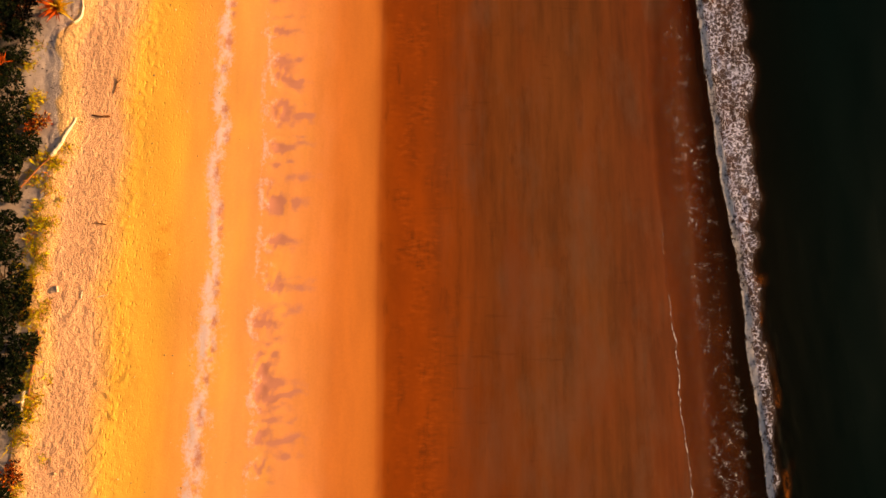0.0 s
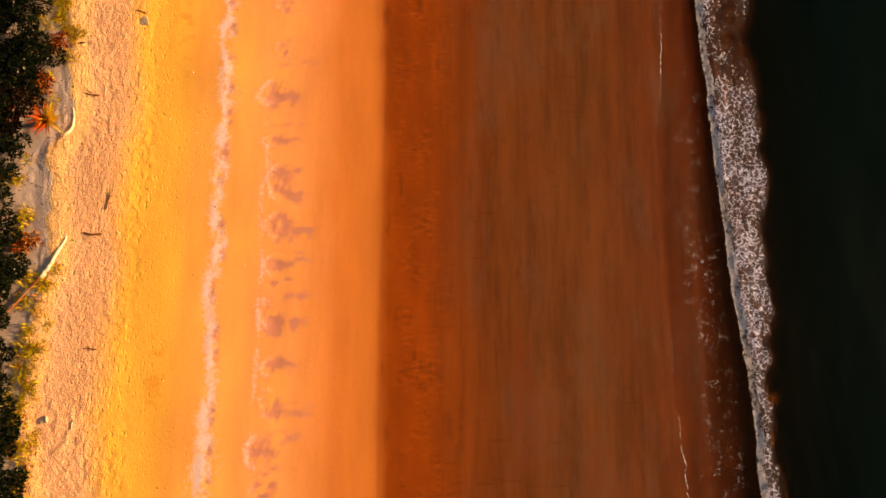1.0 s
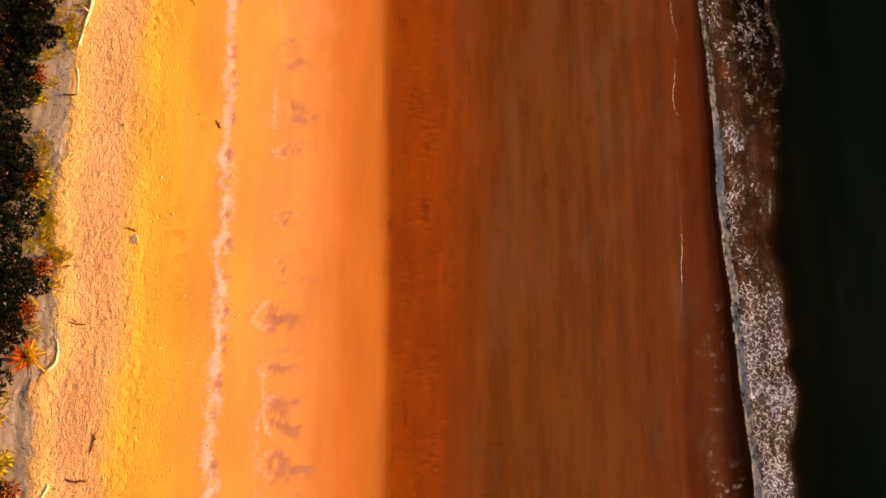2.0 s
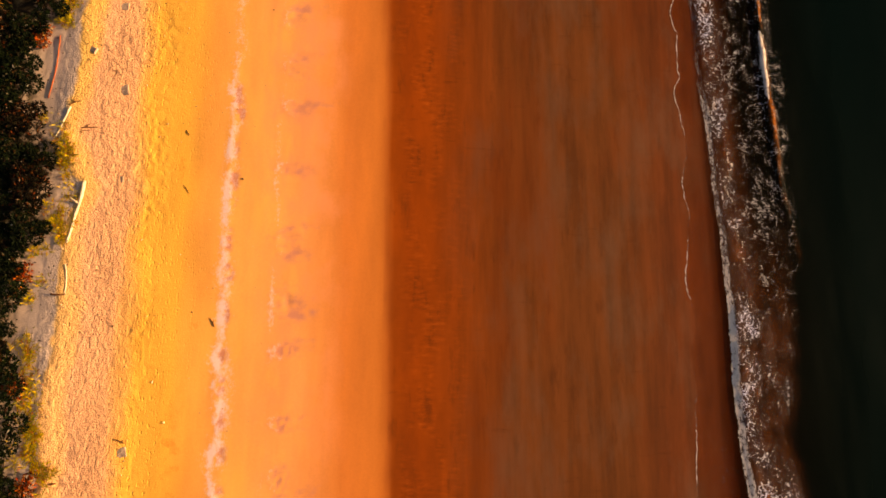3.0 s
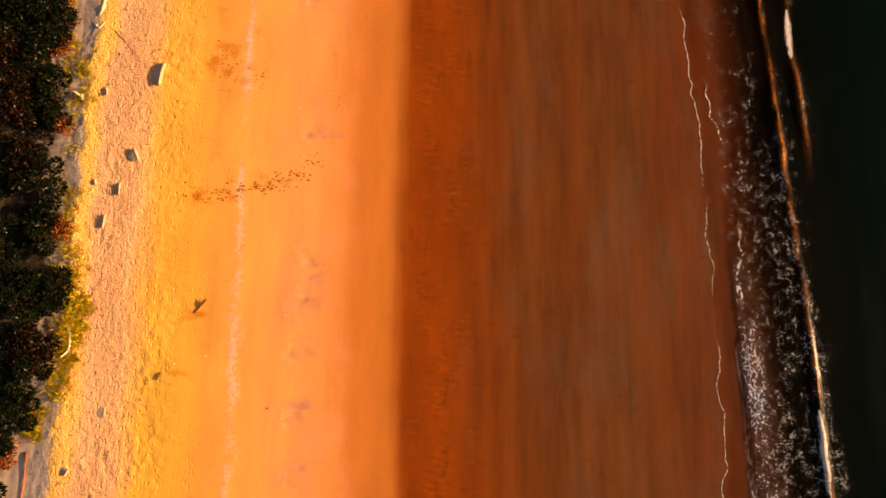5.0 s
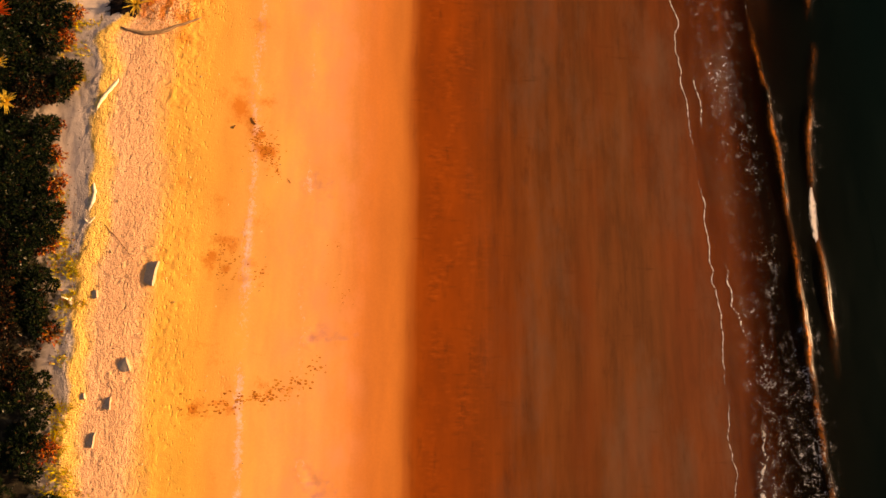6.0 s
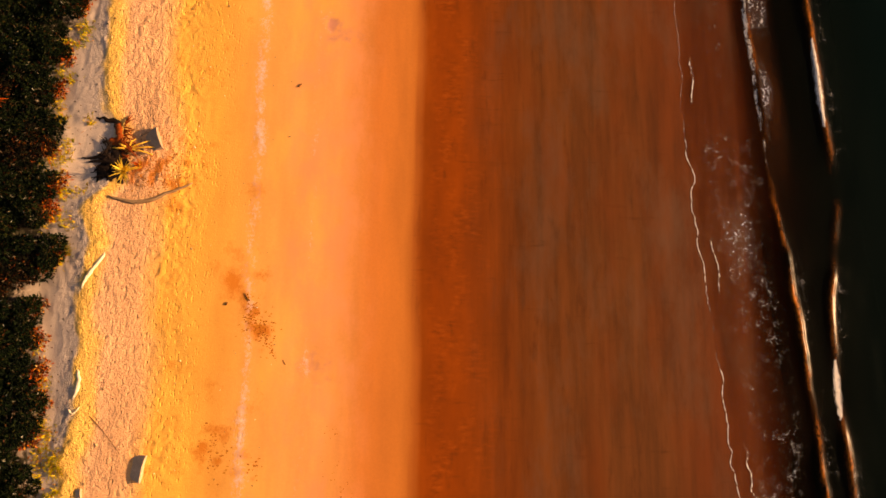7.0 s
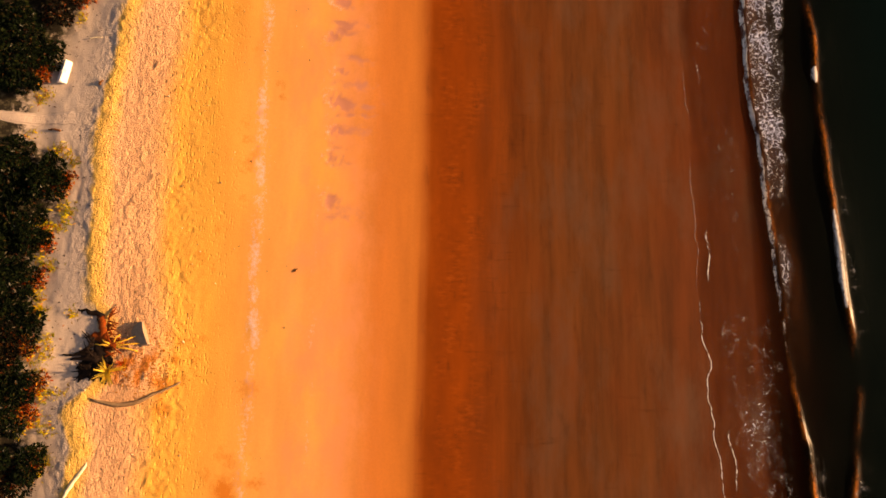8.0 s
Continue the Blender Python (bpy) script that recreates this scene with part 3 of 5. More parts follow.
def build_ground():
    xs = np.concatenate([-np.geomspace(1500, 26, 12), steps((-24, -18.5, 0.25), (-18.5, -11.0, 0.07), (-11.0, -4.2, 0.11), (-4.2, 22, 0.35)), np.geomspace(22, 1500, 14)])
    ys = np.concatenate([Y_FAR_BACK, steps((-11, 86, 0.065)), Y_FAR_ON])
    x, y = np.meshgrid(xs, ys)
    z = land(x, y)
    rng = np.random.default_rng(4)

    def dent(px, py, depth, rx, ry, tilt=0.0, rim=0.35):
        i0, i1 = np.searchsorted(xs, [px - 3 * rx, px + 3 * rx])
        j0, j1 = np.searchsorted(ys, [py - 3 * ry, py + 3 * ry])
        dx, dy = x[j0:j1, i0:i1] - px, y[j0:j1, i0:i1] - py
        r2 = ((dx + tilt * dy) / rx) ** 2 + (dy / ry) ** 2
        z[j0:j1, i0:i1] += -depth * np.exp(-r2) + rim * depth * np.exp(-((np.sqrt(r2) - 1.7) ** 2) * 2.5)

    # footprints, dense on the upper beach and sparse towards the salt line
    for _ in range(1500):
        px = -15.6 + 4.0 * rng.beta(1.5, 1.8)
        py = rng.uniform(-10, 85)
        dent(px, py, rng.uniform(0.008, 0.022), rng.uniform(0.06, 0.09), rng.uniform(0.07, 0.13), rng.uniform(-0.5, 0.5))
    # swash marks below the salt line: shallow scallops with a rill running down the beach
    mark, pale = np.zeros_like(z), np.zeros_like(z)
    pits = (-10.2, -8.3, -6.1, -4.8, -3.2, -2.2, -0.3, 1.5, 3.2, 5.2, 7.4, 9.2, 11.0, 13.0, 15.3, 17.2, 19.4, 22.4, 24.4, 27.0, 30.4, 33.2, 35.1, 37.7, 40.3, 42.4, 44.2, 50.0, 56.6, 72.2, 74.1, 75.3, 76.8, 78.2, 80.0, 81.6, 83.3)
    for py in pits:
        px, w, lean = -6.35 + rng.uniform(-0.25, 0.25), rng.uniform(0.6, 1.3), rng.uniform(-0.6, 0.6)
        soft = 24 < py < 60
        w *= 1.15 if py < 17 or soft else 1.0
        r2 = ((x - px + lean * (y - py)) / rng.uniform(0.34, 0.62)) ** 2 + ((y - py) / (rng.uniform(0.3, 0.52) * w)) ** 2
        ragged = 0.5 + 0.9 * vnoise(x / 0.24, y / 0.3, 51)
        z -= 0.022 * w * np.exp(-r2) * np.clip(ragged, 0, 1.2)
        ridged = np.clip(ragged + 0.15 + 0.35 * np.sin((x - 0.3 * y) * 22), 0, 1)
        mark += 0.4 * np.exp(-r2 * 0.4) * np.clip(0.45 + 0.55 * ridged, 0, 1) if soft else np.exp(-r2) * ridged
        rim = np.exp(-((np.sqrt(r2) - 1.15) ** 2) * 14) * smooth(px + 0.05 - x, 0.0, 0.3)
        z += 0.012 * rim
        pale = np.maximum(pale, rng.uniform(0.1, 0.5) * rim * (0.5 if soft else 1.0))
        for k in range(1 if 60 < py < 71 else 3 if py < 17 else 2):
            ty, tw, tl = py + rng.uniform(-0.8, 0.8), rng.uniform(0.08, 0.26), rng.uniform(0.8, 2.4)
            tail = np.exp(-(((y - ty - 0.08 * (x - px) - 0.16 * vnoise(x / 0.35, y / 0.5, 59)) / tw) ** 2)) * smooth(x, px - 0.5, px) * (1 - smooth(x, px + 0.5 * tl, px + tl))
            mark += rng.uniform(0.35, 0.95) * (0.7 if soft else 1.0) * tail * w * np.clip(0.6 + 0.9 * vnoise(x / 0.3, y / 0.3, 89), 0, 1.2)
            z -= 0.012 * tail
    edge = np.exp(-(((x + 6.9 + 0.12 * vnoise(y / 1.1, 0 * y, 53)) / 0.10) ** 2)) * (0.4 + 0.4 * vnoise(y / 3.0, 0 * y, 54))
    sx = salt_x(y)
    scallop = 0.32 * np.abs(vnoise(y / 1.05, 0 * y, 55)) * (1 - 0.6 * smooth(y, 20, 30))
    line = np.exp(-(((x - sx - scallop) / ((0.33 + 0.16 * vnoise(y / 1.0, 0 * y, 56)) * (1 - 0.35 * smooth(y, 20, 30)))) ** 2)) * np.clip(0.85 + 0.8 * vnoise(x / 0.22, y / 0.5, 57), 0, 1)
    salt = np.clip(pale + line * (0.74 - 0.12 * smooth(y, 18, 26) - 0.16 * smooth(y, 34, 42) + 0.32 * np.clip(vnoise(y / 1.7, 0 * y, 90), -1, 0.4) * smooth(y, 20, 26)) + edge * (0.9 - 0.5 * smooth(y, 24, 34)) * np.clip(0.6 + 0.9 * vnoise(x / 0.2, y / 0.6, 60), 0, 1), 0, 1)
    py = -10.0
    while py < 33:
        py += rng.uniform(1.0, 2.1)
        px, rx, ry = float(salt_x(np.array([py]))[0]) + rng.uniform(-0.02, 0.2), rng.uniform(0.2, 0.33), rng.uniform(0.4, 0.75)
        r2 = ((x - px) / rx) ** 2 + ((y - py) / ry) ** 2
        salt = np.clip(salt + 0.9 * np.exp(-r2) * np.clip(0.6 + 0.9 * vnoise(x / 0.16, y / 0.3, 71), 0, 1), 0, 1)
        core = np.exp(-(((x - px - 0.17) / (0.6 * rx)) ** 2 + ((y - py + rng.uniform(-0.2, 0.2)) / (0.75 * ry)) ** 2))
        mark += 1.5 * core * np.clip(0.6 + 0.9 * vnoise(x / 0.15, y / 0.2, 72), 0, 1)
        salt -= 0.7 * salt * core
        z -= 0.016 * core
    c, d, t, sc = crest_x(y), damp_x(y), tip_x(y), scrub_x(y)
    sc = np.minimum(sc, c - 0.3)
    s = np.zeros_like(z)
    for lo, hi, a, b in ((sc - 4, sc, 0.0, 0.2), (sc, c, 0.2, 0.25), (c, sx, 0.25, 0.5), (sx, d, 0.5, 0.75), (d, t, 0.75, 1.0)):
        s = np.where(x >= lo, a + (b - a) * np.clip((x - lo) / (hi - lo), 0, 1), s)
    # the footpath through the scrub
    path = np.exp(-(((y - 75.45 - 0.1 * vnoise(x / 1.5, y * 0, 58)) / (0.42 - 0.10 * smooth(-x, 17.5, 20))) ** 2)) * smooth(-x, 16.5, 17.5)
    s = np.maximum(s, 0.235 * smooth(path + 0.12 * vnoise(x / 0.3, y / 0.25, 87), 0.1, 0.75))
    # rusty stains where seaweed lay
    stain = np.zeros_like(z)
    for px, py, rx, ry, tilt, amount in ((-9.0, 58.5, 0.45, 1.3, 0.42, 1.0), (-10.35, 53.3, 0.8, 0.9, 0, 0.9), (-9.0, 52.4, 0.35, 0.5, 0, 0.6), (-10.2, 47.0, 1.7, 0.3, 0, 0.7), (-7.6, 47.7, 1.6, 0.35, 0, 0.45), (-10.6, 42.0, 0.5, 0.45, 0, 0.8), (-11.2, 39.4, 0.9, 0.3, 0, 0.4), (-9.7, 23.4, 0.5, 0.3, 0, 0.6), (-10.9, 30.5, 0.5, 0.9, 0, 0.4), (-11.6, 69.5, 0.9, 1.2, 0, 0.35), (-10.0, 74.5, 0.7, 1.3, 0, 0.4), (-8.9, 77.0, 0.5, 0.9, 0, 0.4), (-10.6, 18.0, 0.7, 2.6, 0, 0.4), (-10.9, 3.0, 0.6, 3.0, 0, 0.4), (-6.6, 42.4, 0.4, 0.6, 0, 0.5), (-4.9, 70.0, 0.12, 0.4, 0, 0.6), (-14.2, 64.7, 0.9, 0.9, 0, 0.6), (-13.2, 64.7, 1.2, 1.0, 0, 0.5), (-12.4, 65.2, 0.9, 1.0, 0, 0.35)):
        blob = np.exp(-((((x - px) + tilt * (y - py)) / rx) ** 2 + ((y - py) / ry) ** 2))
        stain += 1.3 * amount * blob * np.clip(0.45 + 1.1 * vnoise(x / 0.3, y / 0.34, 59), 0, 1)
    for k in range(190):
        px, py, rx, ry = rng.uniform(-13.2, -8.4), rng.uniform(34, 84) if k < 90 else rng.normal(56, 6), rng.uniform(0.15, 0.6), rng.uniform(0.12, 0.5)
        near = (np.abs(y - py) < 3 * ry) & (np.abs(x - px) < 3 * rx)
        stain[near] += rng.uniform(0.1, 0.36) * np.exp(-(((x[near] - px) / rx) ** 2 + ((y[near] - py) / ry) ** 2))
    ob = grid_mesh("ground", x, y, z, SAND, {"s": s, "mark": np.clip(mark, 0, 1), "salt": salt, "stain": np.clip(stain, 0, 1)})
    return tagged(ob, "orange sand beach, trampled dry above and wet below", "ground", kind="structure")


build_ground()


# ---- sea ----
def build_sea():
    off = np.concatenate([steps((0, 7.5, 0.065), (7.5, 14, 0.3)), np.geomspace(14, 1500, 16)])
    ys = np.concatenate([Y_FAR_BACK, steps((-11, 86, 0.1)), Y_FAR_ON])
    y = np.repeat(ys[:, None], len(off), 1)
    x = tip_x(y) + off[None, :]
    z = sea_level(x, y)
    z[:, 0] = land(x[:, 0], y[:, 0], False) + 0.004
    depth = np.clip(z - land(x, y, False), 0, 3)
    f, g, h = x - front_x(y), x - wave_x(y), x - outer_x(y)
    # sand stirred up into the standing crests, with the sun's orange glow painted in
    crest = crest_power(y) * np.exp(-(((g - 0.05) / 0.13) ** 2)) * np.clip(0.75 + 0.6 * vnoise(y / 1.0, 0 * y, 77), 0.2, 1) + 0.6 * outer_power(y) * np.exp(-(((h - 0.05) / 0.15) ** 2))
    crest = crest + 0.7 * broken_power(y) * np.exp(-(((g - 0.24) / 0.1) ** 2)) * np.clip(1.6 * vnoise(y / 1.7, 0 * y, 47) - 0.1, 0, 1)
    crest = crest + 0.6 * front_power(y) * np.exp(-(((f - 0.75) / 0.3) ** 2)) * np.clip(1.8 * vnoise(x / 0.5, y / 0.9, 50) - 0.3, 0, 1)
    crest = crest * np.clip(0.55 + 0.6 * vnoise(x / 0.12, y / 0.55, 78) + 0.45 * vnoise(y / 1.4, 0 * y, 79), 0, 1)
    turbid = (1 - 0.75 * smooth(y, 40, 50)) * (1 - smooth(x - foam_end_x(y), -0.6, 0.4)) * (1 - smooth(y, 22, 30) * smooth(f, 0.9, 2.0)) + broken_power(y) * smooth(g, 0, 0.4) * (1 - smooth(g, 0.7, 1.5)) + 0.9 * (1 - smooth(x - tip_x(y), 0.8 - 0.35 * smooth(y, 12, 18), 2.2 - 1.1 * smooth(y, 12, 18) * (1 - smooth(y, 25, 33))))
    turbid = turbid * (1 - 0.9 * smooth(f, -1.4 + 0.3 * vnoise(y / 1.3, 0 * y, 94), -0.6) * (1 - smooth(f, -0.06, 0.06)) * (1 - smooth(y, 28, 36)))
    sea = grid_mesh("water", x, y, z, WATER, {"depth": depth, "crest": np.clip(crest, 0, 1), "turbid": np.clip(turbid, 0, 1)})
    tagged(sea, "dark green sea with a broken wave running up the sand", "water", kind="structure")
    # foam lies on the water
    off = steps((-0.04, 0.16, 0.02), (0.16, 7.8, 0.065))
    ys = steps((-11, 86, 0.08))
    y = np.repeat(ys[:, None], len(off), 1)
    x = tip_x(y) + off[None, :]
    z = np.maximum(sea_level(x, y), land(x, y, False)) + 0.008
    f, g, h, e = x - front_x(y), x - wave_x(y), x - outer_x(y), foam_end_x(y)
    p = off[None, :] + 0 * y
    near, far, middle = 1 - smooth(y, 15, 22), smooth(y, 60, 66), smooth(y, 24, 31) * (1 - smooth(y, 44, 52))

    def patches(cx, cy, seed, level=0.5, gain=1.0):
        u = x / cx + 0.55 * vnoise(y / (0.4 * cy), x / cx, seed + 100) + 0.3 * y / cy
        v = y / cy + 0.5 * vnoise(x / (0.4 * cx), y / (0.6 * cy), seed + 200) - 0.3 * x / cx
        return np.clip(level + gain * (0.75 * vnoise(u, v, seed) + 0.4 * vnoise(2.3 * u, 2.3 * v, seed + 300)), 0, 1)

    # the net of bubbles on the broken waves
    lace = smooth(f, 0.08, 0.3) * (1 - smooth(x - e, -0.35, 0.25)) * front_power(y) * patches(0.6, 1.7, 62, 0.82, 0.5)
    lace = lace * (1 - 0.72 * middle * smooth(f, 0.9, 2.0)) * (1 - 0.4 * smooth(y, 13, 19) * smooth(f, 0.7, 1.7)) * (1 + 0.45 * (1 - smooth(y, 6, 20))) * (1 - 0.2 * smooth(y, 14, 18) * (1 - smooth(y, 24, 28)))
    we = along(y, WAVE_END, 0.25, 1.7, 20)
    lace = np.maximum(lace, broken_power(y) * smooth(g, 0.15, 0.35) * (1 - smooth(x - we, -0.3, 0.2)) * patches(0.5, 1.3, 75, 0.72, 0.4))
    lace = np.maximum(lace, 0.5 * smooth(p, 0.7, 1.5) * (1 - smooth(p, 2.4, 3.2)) * np.exp(-(((y - 62.5) / 2.4) ** 2)))
    # spent foam
    crumbs = smooth(p, 0.2, 1.5) * (1 - smooth(f, -0.9, -0.1)) * 0.55 * near * patches(0.9, 2.4, 61, 0.62, 0.5)
    crumbs = np.maximum(crumbs, 0.68 * smooth(f, 0.3, 0.8) * (1 - smooth(x - e, 0.0, 0.6)) * patches(0.7, 1.9, 68, 0.72, 0.45) * smooth(y, 20, 28) * (1 - smooth(y, 48, 54)))
    crumbs = np.maximum(crumbs, 0.62 * smooth(p, 0.5, 1.2) * (1 - smooth(p, 2.7, 3.8)) * patches(0.8, 2.0, 69, 0.65, 0.55) * smooth(y, 40, 48) * (1 - smooth(y, 66, 70)))
    crumbs = np.maximum(crumbs, 0.4 * smooth(p, 0.5, 0.9) * (1 - smooth(g, -0.8, -0.3)) * patches(0.7, 2.2, 70, 0.25, 0.9) * far)
    for d, power in ((g, crest_power(y)), (h, outer_power(y))):
        crumbs = np.maximum(crumbs, 0.62 * power * smooth(d, -0.05, 0.15) * (1 - smooth(d, 0.45, 1.0)) * patches(0.5, 1.8, 86, 0.6, 0.8))
    # solid foam: the pale rim of the swash, the faces of the broken waves, caps on the crests
    rim = np.exp(-(((p - 0.02) / 0.027) ** 2)) * np.clip(0.42 + 0.45 * vnoise(y / 2.0, 0 * y, 64) + 0.15 * vnoise(y / 0.3, 0 * y, 80), 0, 0.6) * (1 - 0.65 * smooth(y, 3, 7) * (1 - smooth(y, 13, 17))) * (1 + 0.25 * smooth(y, 48, 54)) * (1 - 0.5 * smooth(y, 66, 70))
    second = tip_x(y) + 0.55 + 0.75 * np.abs(vnoise(y / 3.1, 0 * y, 91)) + 0.12 * vnoise(y / 0.7, 0 * y, 92)
    rim2 = np.exp(-(((x - second) / 0.035) ** 2)) * np.clip(1.4 * vnoise(y / 2.2, 0 * y, 93) + 0.1, 0, 0.7) * smooth(y, 46, 52)
    face = front_power(y) * smooth(f, -0.08, -0.02) * (1 - smooth(f, 0.14 + 0.12 * vnoise(y / 1.1, 0 * y, 65), 0.36)) * np.clip(0.8 + 0.35 * vnoise(x / 0.12, y / 0.3, 66), 0, 1) * (1 - 0.6 * smooth(y, 30, 40))
    face2 = broken_power(y) * smooth(g, -0.08, -0.02) * (1 - smooth(g, 0.08 + 0.13 * vnoise(y / 1.3, 0 * y, 73), 0.24)) * np.clip(0.6 + 0.6 * vnoise(x / 0.12, y / 0.4, 76), 0, 1)
    bend = f - 0.75 - 0.3 * vnoise(y / 2.7, 0 * y, 81) - 0.16 * vnoise(y / 0.6, 0 * y, 82)
    seam = middle * np.exp(-(((bend + 0.1 * vnoise(x / 0.13, y / 0.17, 84)) / 0.06) ** 2)) * np.clip(0.25 + 0.8 * vnoise(y / 0.9, 0 * y, 83), 0, 0.6)
    caps = np.zeros_like(x)
    for d, y0, y1 in ((g, 34.6, 38.2), (h, 54.6, 57.2), (h, 68.0, 72.6), (h, 78.8, 79.6)):
        t = np.clip((y - y0) / (y1 - y0), 0, 1)
        caps = np.maximum(caps, np.exp(-(((d + 0.02 + 0.04 * vnoise(x / 0.15, y / 0.3, 67)) / (0.03 + 0.13 * np.sin(math.pi * t) ** 0.7)) ** 2)) * (t > 0) * (t < 1))
    line = np.clip(rim + rim2 + face + face2 + seam + caps, 0, 1)
    foam = grid_mesh("sea_foam", x, y, z, FOAM, {"lace": np.clip(lace, 0, 1), "crumbs": np.clip(crumbs, 0, 1), "line": line})
    tagged(foam, "white lacy foam on the breaking wave and swash", "foam", kind="stuff")


build_sea()


# ---- makers ----
def mesh_from(name, bm, material, flat=False):
    me = bpy.data.meshes.new(name)
    bm.to_mesh(me)
    bm.free()
    me.materials.append(material)
    if not flat:
        me.polygons.foreach_set("use_smooth", np.ones(len(me.polygons), bool))
    return me


def part(name, bm, material, parent, label="", flat=False):
    ob = new(name, mesh_from(name, bm, material, flat))
    ob.parent = parent
    return tagged(ob, label)


def thing(name, x, y, label, category, group="", z=0.0, turn=0.0):
    ob = new(name)
    ob.matrix_world = pose(x, y, land_at(x, y) + z, 0, 0, turn)
    return tagged(ob, label, category, group)


def tube(bm, points, radii, sides=8, rough=0.12, seed=0):
    """A knotty tapered limb along points."""
    rng = random.Random(seed)
    pts = [Vector(p) for p in points]
    rings = []
    for i, p in enumerate(pts):
        d = (pts[min(i + 1, len(pts) - 1)] - pts[max(i - 1, 0)]).normalized()
        a = d.orthogonal().normalized() if abs(d.z) > 0.9 else d.cross(Vector((0, 0, 1))).normalized()
        b = d.cross(a)
        rings.append([bm.verts.new(p + (a * math.cos(t) + b * math.sin(t)) * radii[i] * (1 + rng.uniform(-rough, rough))) for t in [2 * math.pi * k / sides for k in range(sides)]])
    for q, r in zip(rings, rings[1:]):
        for k in range(sides):
            bm.faces.new((q[k], q[(k + 1) % sides], r[(k + 1) % sides], r[k]))
    bm.faces.new(rings[0][::-1])
    bm.faces.new(rings[-1])


def bent(points, count=12, wobble=0.02, seed=0):
    """A smooth run of points through a few."""
    rng = random.Random(seed)
    pts = [Vector(p) for p in points]
    out = []
    for k in range(count):
        t = k / (count - 1) * (len(pts) - 1)
        i = min(int(t), len(pts) - 2)
        u = t - i
        p0, p1, p2, p3 = pts[max(i - 1, 0)], pts[i], pts[i + 1], pts[min(i + 2, len(pts) - 1)]
        p = 0.5 * ((2 * p1) + (p2 - p0) * u + (2 * p0 - 5 * p1 + 4 * p2 - p3) * u * u + (3 * p1 - p0 - 3 * p2 + p3) * u ** 3)
        out.append(p + Vector((rng.uniform(-1, 1), rng.uniform(-1, 1), rng.uniform(-0.5, 0.5))) * wobble)
    return out


def log(stations, radius, material, label, name="driftwood_log", stubs=2, lift=0.0, seed=0, taper=0.45, belly=0.0):
    """A log lying on the sand along ground stations (x, y), with broken branch stubs."""
    mx, my = stations[0]
    root = thing(name, mx, my, label, "driftwood" if "log" in name else "stick")
    z0 = root.matrix_world.translation.z
    pts = [(px - mx, py - my, float(land(np.array([px]), np.array([py]), False)[0]) - z0 + radius * lift) for px, py in stations]
    line = bent(pts, 14, radius * 0.25, seed)
    n = len(line)
    radii = [radius * (1 - (1 - taper) * k / (n - 1)) * (0.7 if k == 0 else 1) * (1 - belly + belly * math.sin(math.pi * (k + 0.4) / (n - 0.2))) for k in range(n)]
    bm = bmesh.new()
    tube(bm, line, radii, 9, 0.13, seed)
    part("trunk", bm, material, root)
    rng = random.Random(seed + 9)
    for k in range(stubs):
        i = rng.randrange(3, n - 2)
        p = line[i]
        d = Vector((rng.uniform(-1, 1), rng.uniform(-1, 1), rng.uniform(0.1, 0.8))).normalized()
        bm = bmesh.new()
        tube(bm, [p, p + d * radius * 2.2, p + d * radius * 4.2 + Vector((0, 0, radius * 0.4))], [radius * 0.45, radius * 0.33, radius * 0.15], 6, 0.15, seed + k)
        part("branch_stub", bm, material, root)
    return root


def slab(x, y, wide, deep, high, turn, label, seed, lean=1.0, material=STONE):
    """A half-buried stone that stands up towards the sea and slopes into the sand behind."""
    bm = bmesh.new()
    bmesh.ops.create_cube(bm, size=1.0)
    bmesh.ops.subdivide_edges(bm, edges=bm.edges[:], cuts=6, use_grid_fill=True)
    for v in bm.verts:
        u = v.co.x + 0.5
        rise = (0.08 + 0.92 * u ** lean) if v.co.z > 0 else 1.0
        c = Vector((v.co.x * deep, v.co.y * wide * (0.82 + 0.18 * u), (v.co.z + 0.5) * high * 1.5 * rise - high * 0.5))
        nz = noise.noise_vector(c * 3.1 + Vector((seed * 7.3, 0, 0))) * 0.03 + noise.noise_vector(c * 11 + Vector((0, seed * 3.1, 0))) * 0.014
        corner = abs(v.co.y) * 2
        c.z -= high * 0.26 * max(0.0, corner - 0.5) ** 2 * 4 if v.co.z > 0 else 0
        v.co = c + nz
    ob = new("half_buried_stone", mesh_from("half_buried_stone", bm, material, True))
    ob.matrix_world = pose(x, y, land_at(x, y), 0, 0, turn)
    return tagged(ob, label, "stone", "stones along the upper beach")


# ---- scrub ----
def leaf(verts, faces, p, d, n, length, width):
    """A leaf folded along its rib."""
    side = d.cross(n).normalized() * width
    k = len(verts)
    mid = p + d * length * 0.5 + n * (length * 0.05 + width * 0.18)
    verts += [p, mid + side * 0.5, p + d * length - n * length * 0.12, mid - side * 0.5]
    faces += [(k, k + 1, k + 2), (k, k + 2, k + 3)]


